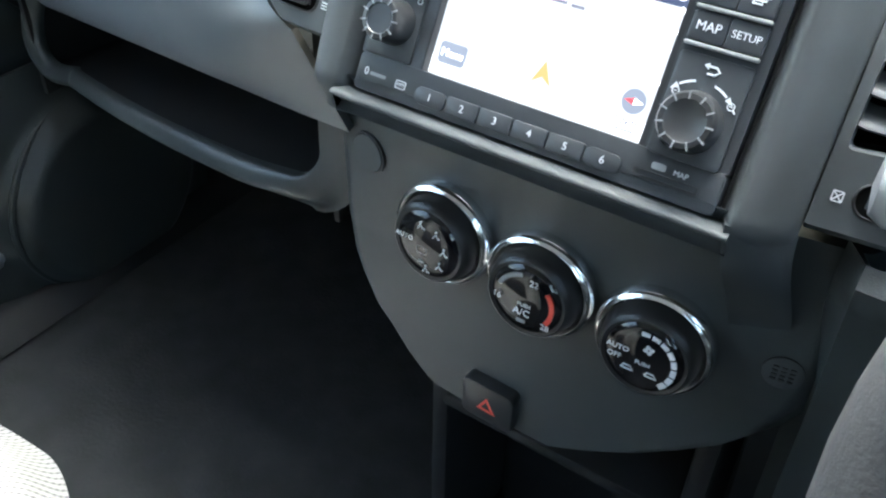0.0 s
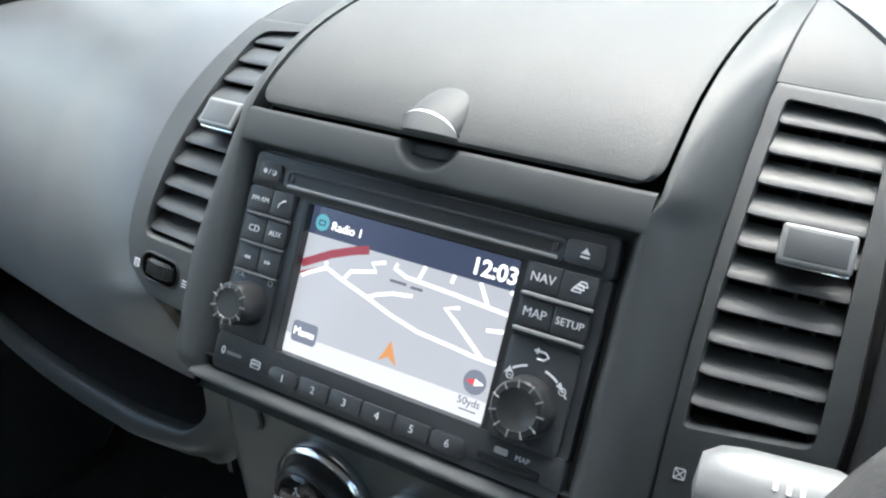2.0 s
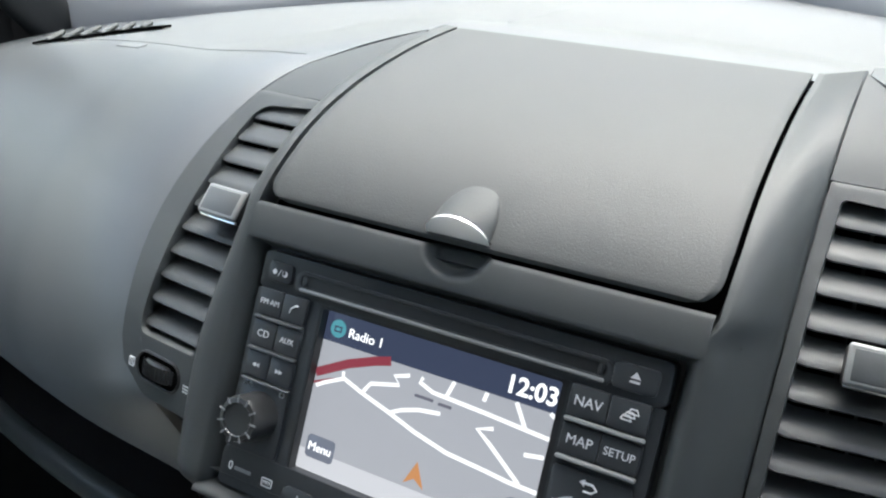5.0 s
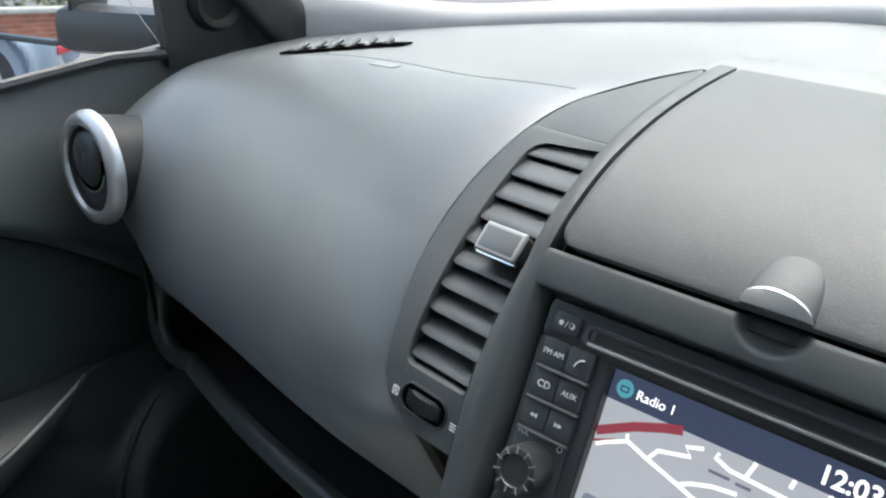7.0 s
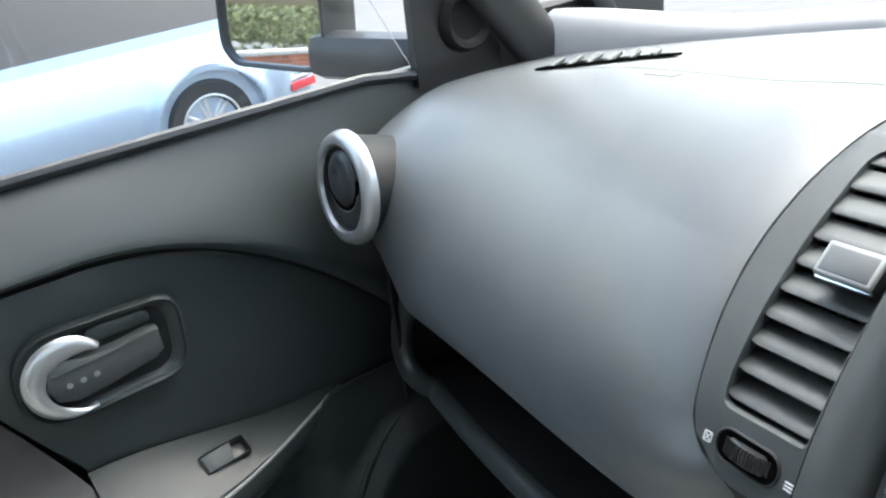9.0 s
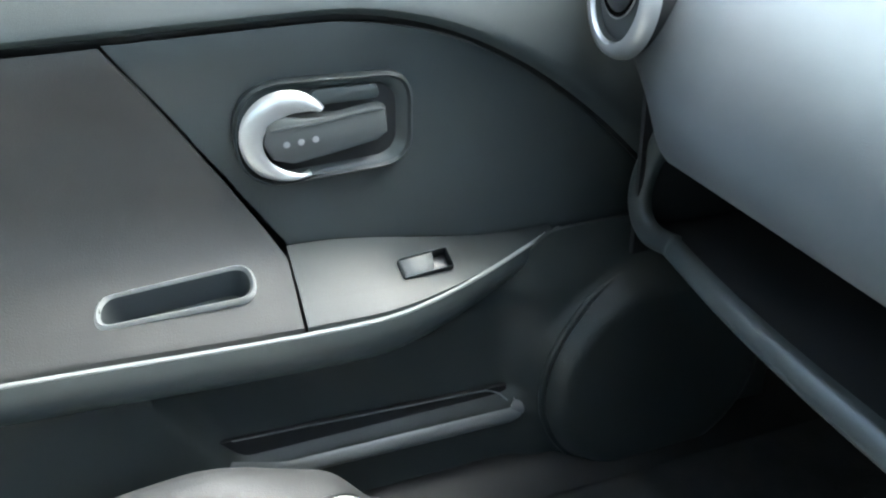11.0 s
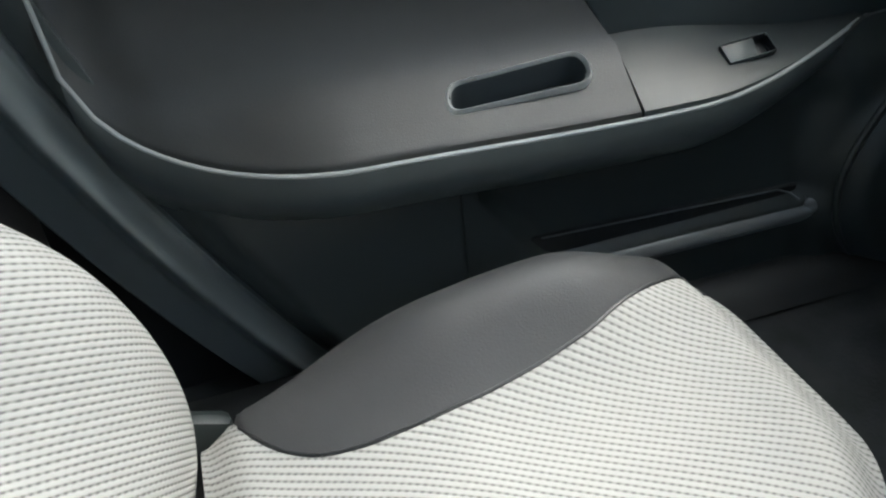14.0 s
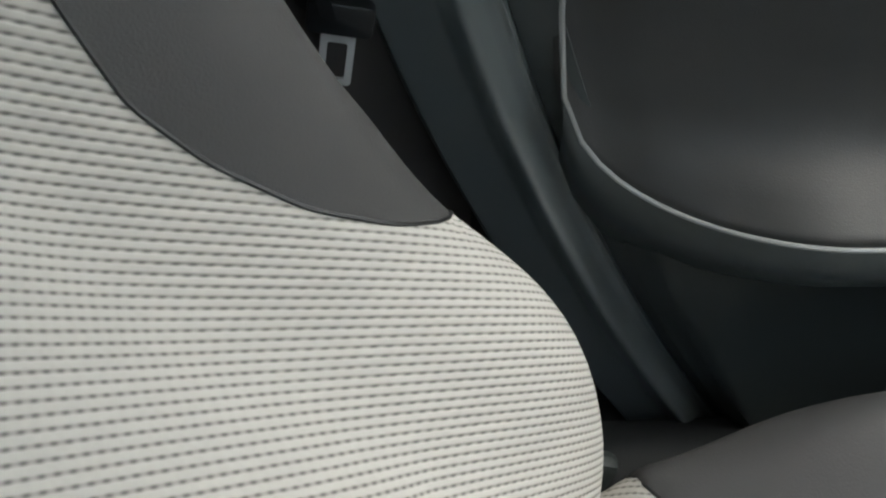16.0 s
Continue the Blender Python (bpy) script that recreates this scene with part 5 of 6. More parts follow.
def build_door():
    d = thing("door_1", "closed charcoal passenger door with moulded armrest and map pocket", "car door", kind="structure")

    def upper(s, t):
        y = -0.80 + 1.12 * s
        z = trim_z(y) + 0.003 + (belt_z(y) - trim_z(y) - 0.003) * t
        return -0.688 - 0.012 * max(0.0, 1 - t / 0.12) ** 2 - 0.045 * t ** 1.5, y, z
    part("upper_trim", sheet(upper, 60, 22, 0.006, (-1, 0, 0)), M_DOOR, d, "smooth grey upper door trim")
    part("trim_groove", sheet(lambda s, t: (-0.7085, -0.80 + 1.10 * s, trim_z(-0.80 + 1.10 * s) + 0.004 - 0.006 * t), 50, 2, 0.004, (-1, 0, 0)), M_BLACK, d)

    def front(s, t):
        y0 = lambda z: diag_y(z) + 0.0015
        tt = t
        # rows from the armrest line up to the trim line
        y_lin = 0.30
        z_guess = arm_z(-0.1) + (trim_z(-0.1) - arm_z(-0.1)) * tt
        ya = y0(z_guess)
        y = ya + (y_lin - ya) * s
        za, zt = arm_z(y) - 0.002 - 0.035 * smooth(0.0, 0.06, y), trim_z(y) - 0.003
        z = za + (zt - za) * tt
        return door_x(y, z) - 0.02 * smooth(0.10, 0.30, y), y, z
    part("front_panel", sheet(front, 40, 24, 0.005, (-1, 0, 0)), M_DOOR, d, "hard grey front door panel")

    cup_out = rounded(((-0.0660, -0.0165), (0.0635, -0.0175), (0.0635, 0.0175), (-0.0600, 0.0130)), (0.0140, 0.0170, 0.0165, 0.0140), 10, 6)
    cup_mid = [p.copy() for p in rounded(((-0.0620, -0.0138), (0.0605, -0.0148), (0.0605, 0.0148), (-0.0562, 0.0106)), (0.0118, 0.0145, 0.0140, 0.0118), 10, 6)]
    cup_in = rounded(((-0.0600, -0.0122), (0.0588, -0.0132), (0.0588, 0.0132), (-0.0542, 0.0092)), (0.0105, 0.0128, 0.0125, 0.0105), 10, 6)

    def inside(loop, x, y):
        odd = False
        for a, b in zip(loop, loop[1:] + loop[:1]):
            if (a[1] > y) != (b[1] > y) and x < a[0] + (y - a[1]) / (b[1] - a[1]) * (b[0] - a[0]):
                odd = not odd
        return odd

    def arm_mix(k):
        if k < 0.6:
            return 1.35 * k - 0.35 * k ** 3
        return 1.0 - 0.2656 * (max(0.0, 0.87 - k) / 0.27) ** 1.05

    def in_cup(p):
        q = CUP.inverted() @ p
        return abs(q.z) < 0.03 and inside(cup_mid, q.x, q.y)

    def in_switch(p):
        q = SWITCH.inverted() @ p
        return abs(q.z) < 0.03 and abs(q.x) < 0.0225 and abs(q.y) < 0.0092

    def insert(s, t):
        zn = -0.077 + (-0.312 + 0.077) * t
        yd = diag_y(max(zn, -0.266)) - 0.0015
        y = -0.601 + (yd + 0.601) * s
        xe, ze = arm_edge(y)
        z = -0.077 + (ze + 0.077) * t
        z0 = max(arm_z(y), ze + 0.048)
        x0 = door_x(y, z) + 0.004 + 0.006 * smooth(z0 + 0.06, z0, z)
        k = (z0 - z) / max(1e-4, z0 - ze)
        k = min(1.0, (k + math.sqrt(k * k + 0.16)) / (1 + math.sqrt(1.16)))
        edge = 0.016 * (1 - smooth(0.0, 0.16, s))
        return x0 + (xe - x0) * arm_mix(k) - edge * (1 - k), y, z
    part("insert_panel", sheet(insert, 120, 110, 0.005, (-1, 0, -0.3), hole=lambda p: in_cup(p)), M_INSERT, d, "soft charcoal door insert with padded armrest")

    def front_arm(s, t):
        y = -0.1668 + 0.2483 * s
        xe, ze = arm_edge(y)
        za = arm_z(y)
        x0 = door_x(y, za) + 0.006
        z = za + (ze - za) * t
        return x0 + (xe - x0) * arm_mix(t), y, z
    part("armrest_front", sheet(front_arm, 90, 60, 0.004, (-1, 0, -0.5), hole=in_switch), M_CAP, d, "smooth grey armrest cap with a window switch")

    def lower_band(s, t):
        y = -0.598 + 0.69 * s
        xe, ze = arm_edge(y)
        h = 0.058 - 0.018 * smooth(-0.1, 0.09, y) + 0.02 * smooth(-0.45, -0.6, y)
        return xe + 0.003 - 0.034 * t ** 2 + 0.004 * math.sin(math.pi * t), y, ze - 0.0015 - h * t
    part("armrest_lower", sheet(lower_band, 56, 12, 0.005, (-1, 0, 0)), M_DOOR, d, "grey band under the armrest")
    # highlight along the armrest edge comes from the pale colour
    part("armrest_edge", tube([(-0.708, -0.597, -0.080), (-0.705, -0.601, -0.115), (-0.700, -0.6015, -0.150)] + [(arm_edge(-0.598 + 0.67 * k / 50)[0] + 0.0015, -0.598 + 0.67 * k / 50, arm_edge(-0.598 + 0.67 * k / 50)[1]) for k in range(51)], 0.0020, 8), M_EDGE, d, "rolled edge of the armrest with a highlight in its pale colour")

    def low_front(s, t):
        y = -0.315 + 0.65 * s
        xe, ze = arm_edge(min(y, 0.085))
        z0 = (ze - 0.042) + (arm_z(y) + 0.006 - ze + 0.042) * smooth(0.0, 0.075, y)
        z = z0 + (-0.545 - z0) * t
        bulge = 0.022 * smooth(0.135, 0.10, math.hypot((y - 0.185) * 0.95, z + 0.455)) * smooth(-0.30, -0.36, z)
        side = 0.03 * smooth(0.02, 0.06, y)
        dip = -0.014 * smooth(-0.330, -0.372, z) * smooth(-0.480, -0.455, z) * smooth(-0.012, 0.012, (y + 0.288) - (-0.390 - z) * 0.70) * smooth(0.075, 0.035, y)
        shelf = 0.012 * (1 - smooth(0.0, 0.25, t)) * smooth(0.02, 0.10, y)
        return -0.682 + 0.010 * t + bulge * 1.2 + side * 0.4 + dip - shelf, y, z
    part("lower_front", sheet(low_front, 100, 56, 0.005, (-1, 0, 0)), M_DOORLOW, d, "dark lower door panel with a speaker bulge")

    def low_rear(s, t):
        z = -0.300 - 0.245 * t
        y = shut_y(z) + 0.032 + (-0.300 - shut_y(z) - 0.032) * s
        z0 = arm_edge(max(y, -0.57))[1] - 0.042
        return -0.6832 - 0.016 * (1 - smooth(0.0, 0.14, s)) + 0.010 * t, y, z0 + (-0.545 - z0) * t
    part("lower_rear", sheet(low_rear, 24, 14, 0.005, (-1, 0, 0)), M_DOORLOW, d, "dark lower rear door panel")
    part("speaker_rim", tube([(-0.655 - 0.02 * smooth(0.3, 1, abs(k - 30) / 30), 0.185 + 0.128 * math.cos(radians(80 + 3.6 * k)), -0.455 + 0.122 * math.sin(radians(80 + 3.6 * k))) for k in range(46)], 0.004, 8), M_DOORLOW, d)

    # map pocket: slot shade painted as a dark sheet, with a sloping lip
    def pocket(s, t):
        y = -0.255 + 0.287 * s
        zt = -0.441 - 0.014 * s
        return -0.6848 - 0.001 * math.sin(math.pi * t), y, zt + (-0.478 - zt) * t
    part("map_pocket", sheet(pocket, 24, 8, 0.004, (-1, 0, 0)), M_DARK, d, "map pocket opening drawn as a dark sheet of shade")

    def lip(s, t):
        y = -0.262 + 0.300 * s
        a = math.pi * t
        return -0.662 + 0.005 * math.sin(a) - 0.020 * smooth(0.25, 0.0, s) - 0.004 * smooth(0.96, 1.0, s), y, -0.465 - 0.004 * s + 0.0042 * math.cos(a) - 0.010 * t
    # lip, line and end take a paler grey for light caught from above
    part("pocket_lip", sheet(lip, 40, 12, 0.004, (-1, 0, 0)), M_SLIDER, d, "rounded lip of the map pocket")
    part("pocket_line", tube([(-0.6842, -0.240 + 0.25 * k / 20, -0.442 - 0.013 * k / 20) for k in range(21)] + [(-0.680, 0.022, -0.459), (-0.672, 0.028, -0.464)], 0.0009, 6), M_SLIDER, d)
    part("pocket_end", sheet(lambda u, v: (-0.668 + 0.008 * math.sin(math.pi * v), 0.034 + 0.007 * math.sin(math.pi * (u - 0.5)) * math.sin(math.pi * v) ** 0.5, -0.470 + 0.009 * math.cos(math.pi * v)), 12, 10, 0.004, (-1, 0, 0)), M_SLIDER, d, "rounded end of the pocket lip")
    part("door_core", sheet(lambda s, t: (-0.742, -0.66 + 1.02 * s, -0.56 + 0.56 * t), 8, 8, 0.01, (-1, 0, 0)), M_BLACK, d)
    part("rear_edge", sheet(lambda s, t: (-0.712 + 0.008 * math.sin(math.pi * 0.5 * s), shut_y(-0.55 + 0.58 * t) + 0.006 + 0.032 * s, -0.55 + 0.58 * t), 6, 24, 0.006, (-1, 0, 0)), M_DOOR, d)

    # handle: recess, rim, silver crescent and lever; drawn in y (along the door) and z
    hm = Matrix(((0, 0, 1, -0.7035), (1, 0, 0, -0.124), (0, 1, 0, -0.163), (0, 0, 0, 1))) @ pose(0, 0, 0, 0, 0, -2)
    h_out = [tuple(p) for p in rounded(((-0.0745, -0.0470), (0.0735, -0.0385), (0.0735, 0.0430), (-0.0745, 0.0440)), (0.0440, 0.0280, 0.0260, 0.0440), 8, 8)]
    h_in = [tuple(p) for p in rounded(((-0.0700, -0.0425), (0.0690, -0.0342), (0.0690, 0.0387), (-0.0700, 0.0397)), (0.0400, 0.0245, 0.0225, 0.0400), 8, 8)]
    hd = part("door_handle", rim(h_out, h_in, -0.008, 0.0018, 0.0028), M_CAP, d, "inside door handle with a silver crescent", hm)
    # recess floor coloured dark for the shade behind the lever
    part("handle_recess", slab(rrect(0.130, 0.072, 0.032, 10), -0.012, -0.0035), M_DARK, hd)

    def recess(s, t):
        p = h_in[int(round(s * len(h_in))) % len(h_in)]
        k = 1 - 0.30 * t
        return p[0] * k + 0.003 * t, p[1] * k, 0.0020 - 0.011 * smooth(0, 1, t)
    part("recess_wall", sheet(recess, len(h_in), 5, 0.002, (0, 0, -1)), M_HARD, hd)
    part("recess_pad", slab(rounded(((-0.016, 0.0195), (0.046, 0.0215), (0.044, 0.0335), (-0.010, 0.0330)), (0.004, 0.005, 0.005, 0.004), 3, 3), -0.0040, 0.0012, 0.0015), M_HARD, hd)
    lever = [(0.049, 0.015), (0.042, 0.0175), (0.010, 0.0125), (-0.020, 0.0130), (-0.036, 0.0165), (-0.050, 0.010), (-0.0535, -0.006), (-0.046, -0.020), (-0.030, -0.025), (0.0, -0.021), (0.042, -0.012), (0.050, -0.006)]
    part("lever", slab(lever[::-1], -0.003, 0.0095, 0.004), M_FASCIA, hd, "dark grey lever")
    part("lever_ridge", tube([(-0.046 + 0.092 * k / 24, 0.0055 + 0.0040 * math.sin(math.pi * k / 24 * 0.7) + 0.0060 * smooth(0.45, 1.0, k / 24), 0.0088) for k in range(25)], 0.0018, 8), M_FASCIA, hd)

    def crescent(s, t):
        a = radians(36 + 262 * s)
        w = table((0.0, 0.04, 0.22, 0.42, 0.62, 0.85, 1.0), (0.0040, 0.0130, 0.0215, 0.0210, 0.0180, 0.0120, 0.0020), s, 0.05)
        r = 0.0385 - w * (1 - t)
        return -0.033 + r * math.cos(a), -0.002 + r * math.sin(a), 0.0050 + 0.0050 * math.sin(math.pi * (0.12 + 0.88 * t)) ** 0.6
    part("crescent", sheet(crescent, 56, 12, 0.004, (0, 0, -1)), M_SATIN, hd, "satin silver crescent")
    for k in range(3):
        part("lever_dimple", lathe([(0.0, 0.0), (0.0020, 0.0004), (0.0028, 0.0010), (0.0022, 0.0012), (0.0, 0.0006)], 16), M_GREYMARK, hd, "", at(-0.0345 + 0.0118 * k, -0.0070 + 0.0010 * k, 0.0090))

    # window switch sunk in the armrest cap
    sw = part("window_switch", rim(rrect(0.047, 0.0205, 0.002, 3), rrect(0.0450, 0.0187, 0.0015, 3), -0.003, 0.0007, 0.0003), M_DOOR, d, "recessed electric window switch", SWITCH)
    part("switch_well", join(slab(rrect(0.0455, 0.019, 0.0015, 3), -0.014, -0.011), rim(rrect(0.0468, 0.0203, 0.002, 3), rrect(0.0448, 0.0183, 0.0015, 3), -0.014, 0.0001)), M_BLACK, sw)
    part("rocker", slab(((-0.0215, -0.0088), (0.0050, -0.0088), (0.0095, 0.0088), (-0.0215, 0.0088)), -0.009, -0.0006, 0.0006), M_DOOR, sw)

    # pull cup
    # rim highlight is put into the pale edge colour
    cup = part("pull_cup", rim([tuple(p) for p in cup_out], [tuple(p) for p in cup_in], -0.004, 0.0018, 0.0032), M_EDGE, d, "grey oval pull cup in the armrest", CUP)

    def well(s, t):
        p = cup_in[int(round(s * len(cup_in))) % len(cup_in)]
        k = 1 - 0.10 * t * t
        return p[0] * k, p[1] * k - 0.004 * t, 0.0015 - 0.034 * t
    part("cup_well", sheet(well, len(cup_in), 8, 0.002, (0, 0, -1)), M_FASCIA, cup)
    part("cup_floor", slab(rrect(0.116, 0.034, 0.0115, 8, cy=-0.003), -0.040, -0.0325), M_HARD, cup)

    # mirror corner panel with a tweeter, beside the screen pillar
    def corner(s, t):
        y = 0.252 + 0.110 * s
        return -0.722 + 0.006 * t, y, belt_z(y) - 0.012 + (0.20 - 0.24 * (s - 0.5)) * t
    cp = part("mirror_corner_panel", sheet(corner, 10, 10, 0.012, (-1, 0, 0)), M_BLACK, d, "black corner panel with a tweeter")
    part("tweeter", moved(lathe([(0.0, 0.004), (0.021, 0.004), (0.024, 0.008), (0.029, 0.010), (0.032, 0.006), (0.034, 0.0)], 40), Matrix(((0, 0, 1, -0.7190), (1, 0, 0, 0.318), (0, 1, 0, 0.040), (0, 0, 0, 1)))), M_DARK, cp, "round tweeter grille")
    part("window_frame_post", box(0.03, 0.030, 0.70, 0.008, 2, pose(-0.715, 0.345, 0.28, 32, 0, 0)), M_BLACK, d)
    part("window_seal", tube([(-0.728, -0.80 + 1.06 * k / 30, belt_z(-0.80 + 1.06 * k / 30) + 0.002) for k in range(31)], 0.006, 8), M_BLACK, d, "black window seal")
    gl = part("window_glass", sheet(lambda s, t: (-0.735 + 0.13 * t * t, -0.80 + (1.08 - 0.36 * t) * s, -0.045 + 0.66 * t), 10, 10, 0.004, (-1, 0, 0)), M_GLASS, d, "clear side window")
    gl.visible_shadow = False


build_door()


# ---------------------------------------------------------------- B pillar, sill and belt
def build_pillar():
    prof_s = (0.0, 0.006, 0.030, 0.050, 0.058, 0.064, 0.070, 0.080, 0.088, 0.091, 0.093, 0.096, 0.100)
    prof_x = (-0.740, -0.716, -0.711, -0.706, -0.698, -0.694, -0.696, -0.707, -0.7115, -0.7085, -0.7105, -0.730, -0.745)

    def fn(s, t):
        z = -0.56 + 1.15 * t
        d = 0.100 * s
        y = -0.7005 - 0.181 * z + 0.443 * z * z - 0.9 * max(0.0, z + 0.10) ** 2
        x = table(prof_s, prof_x, d, 0.002) - 0.04 * smooth(-0.1, 0.6, z)
        return x + 0.004, y + d - 0.064, z
    ob = part("trim_b_pillar", sheet(fn, 90, 30, 0.004, (-1, 0, 0)), M_PILLAR, None)
    tagged(ob, "dark grey plastic door pillar trim", "pillar trim", kind="structure")
    gap = part("trim_door_seal", sheet(lambda s, t: (-0.726, shut_y(-0.56 + 0.60 * t) - 0.035 + 0.055 * s, -0.56 + 0.60 * t), 8, 16, 0.006, (-1, 0, 0)), M_BLACK, None)
    tagged(gap, "black rubber door seal", "door seal", kind="structure")
    sill = part("trim_sill", sheet(lambda s, t: (-0.700 + 0.075 * t, -0.72 + 1.15 * s, -0.541 + 0.010 * math.sin(math.pi * t) - 0.018 * t ** 3), 20, 8, 0.006, (0, 0, -1)), M_DARK, None)
    tagged(sill, "dark plastic door sill trim", "sill trim", kind="structure")
    rear = part("wall_rear_side", sheet(lambda s, t: (-0.738 + 0.05 * smooth(0.5, 1.0, t), -0.66 - 1.31 * s, -0.56 + (0.60 + 0.58 * smooth(0.18, 0.32, s)) * t), 16, 12, 0.02, (-1, 0, 0)), M_REAR, None)
    tagged(rear, "dark rear side panel behind the pillar", "wall", kind="structure")
    off = part("wall_rear_side", sheet(lambda s, t: (0.745, -0.85 - 1.12 * s, -0.56 + 0.60 * t), 8, 12, 0.02, (1, 0, 0)), M_INSERT, None)
    tagged(off, "dark rear side panel behind the driver", "wall", kind="structure")
    roofrail = part("trim_roof_rail", tube([(-0.64, 0.0, 0.62), (-0.645, -0.5, 0.64), (-0.64, -1.2, 0.63), (-0.64, -1.9, 0.58)], 0.04, 10), M_HEADLINER, None)
    tagged(roofrail, "pale grey roof rail trim", "roof trim", kind="structure")

    b = thing("seat_belt", "dark seat belt with a clear plastic and steel buckle tongue", "seat belt", pose(-0.712, -0.748, -0.178, 0, 8, 0) @ Matrix.Scale(0.95, 4))
    tm = Matrix(((0, 0, 1, 0), (1, 0, 0, 0), (0, 1, 0, 0), (0, 0, 0, 1))) @ pose(0, 0, 0, 0, 0, -12)
    part("tongue", rim(rrect(0.024, 0.046, 0.003, 3), rrect(0.014, 0.030, 0.002, 3, cy=-0.003), -0.0015, 0.0015), M_CLIP, b, "pale buckle tongue loop", tm)
    part("tongue_head", slab(rrect(0.046, 0.024, 0.005, 4, cy=0.032), -0.006, 0.006, 0.002), M_BLACK, b, "", tm)
    part("webbing", tube([(0.0, -0.010, 0.035), (0.0, -0.018, 0.10), (-0.005, -0.030, 0.25), (-0.01, -0.05, 0.55)], 0.022, 8, flat=0.08), M_BELT, b, "dark webbing")


build_pillar()


# ---------------------------------------------------------------- passenger seat
SEAT_X = -0.345


def cushion_point(a, b):
    """a across (-1 door side), b from the front (0) to the back (1)."""
    front = 1 - smooth(0.0, 0.142, b)
    e = abs(a)
    hw = 0.292 - 0.005 * front - 0.0224 * smooth(0.65, 1.0, b)
    x = SEAT_X + a * hw
    y = -0.095 - 0.4807 * b - 0.0441 * e ** 3 * (1 - b) - 0.070 * smooth(-0.25, 0.35, a) * (1 - b) ** 3
    lift = 0.0625 * math.exp(-((e - 0.808) / 0.201) ** 2) * (0.19 + 0.81 * smooth(0.03, 0.343, b)) * (1 - 0.867 * smooth(0.348, 1.0, b))
    z = -0.446 - 0.010 * math.sin(math.pi * min(1, b * 1.1)) + lift - 0.0348 * smooth(0.55, 1.0, b) - 0.042 * front ** 2
    edge = insert_edge(b)
    z += 0.006 * math.sin(math.pi * min(1.0, max(0.0, (e - edge) / max(0.05, 1 - edge))))
    z -= 0.018 * smooth(0.90, 1.0, b) ** 2 + 0.070 * smooth(0.86, 1.0, e) ** 2
    return x, y, z


def insert_edge(b):
    return table((0.0, 0.10, 0.195, 0.325, 0.435, 0.54, 0.635, 0.725, 0.80, 0.84, 0.88, 0.92, 0.955),
                 (0.86, 0.785, 0.725, 0.640, 0.602, 0.575, 0.562, 0.568, 0.605, 0.650, 0.715, 0.83, 0.985), b, 0.02)


def wing_y(z):
    """How far forward the side of the backrest stands, from its foot to its head."""
    return table((-0.60, -0.553, -0.50, -0.453, -0.429, -0.384, -0.344, -0.302, -0.265, -0.243, -0.202, -0.162, -0.122, 0.28),
                 (-0.618, -0.596, -0.579, -0.572, -0.573, -0.578, -0.590, -0.608, -0.638, -0.663, -0.702, -0.734, -0.756, -0.930), z)


def back_point(a, z):
    """a across, from one side of the backrest (-1) to the other: a hollow between two rounded wings."""
    e, sg = abs(a), (-1 if a < 0 else 1)
    hollow = float(np.interp(z, (-0.58, -0.43, -0.30, -0.10), (0.02, 0.04, 0.08, 0.09)))
    edge = back_insert(z)
    puff = 0.015 * math.sin(math.pi * min(1.0, max(0.0, (e - edge) / max(0.05, 1 - edge)))) * smooth(-0.24, -0.15, z)
    if e < 0.8:
        k = e / 0.8
        return SEAT_X + sg * 0.245 * k, wing_y(z) - hollow * (1 - smooth(0.42, 0.97, k)) + puff, z
    a2 = (e - 0.8) / 0.2 * radians(100)
    return SEAT_X + sg * (0.245 + 0.030 * math.sin(a2)), wing_y(z) - 0.030 * (1 - math.cos(a2)) + puff, z


def back_insert(z):
    return table((-0.244, -0.236, -0.227, -0.204, -0.175, -0.135, -0.100, -0.061, 0.0, 0.06, 0.28),
                 (1.0, 0.90, 0.80, 0.69, 0.615, 0.565, 0.540, 0.545, 0.56, 0.58, 0.60), z, 0.006)


def back_foot(a):
    """Upper edge of the charcoal piece at the foot of the backrest."""
    return table((0.0, 0.20, 0.29, 0.36, 0.40, 0.44, 0.52), (-0.345, -0.347, -0.355, -0.374, -0.400, -0.45, -0.58), abs(a), 0.03)


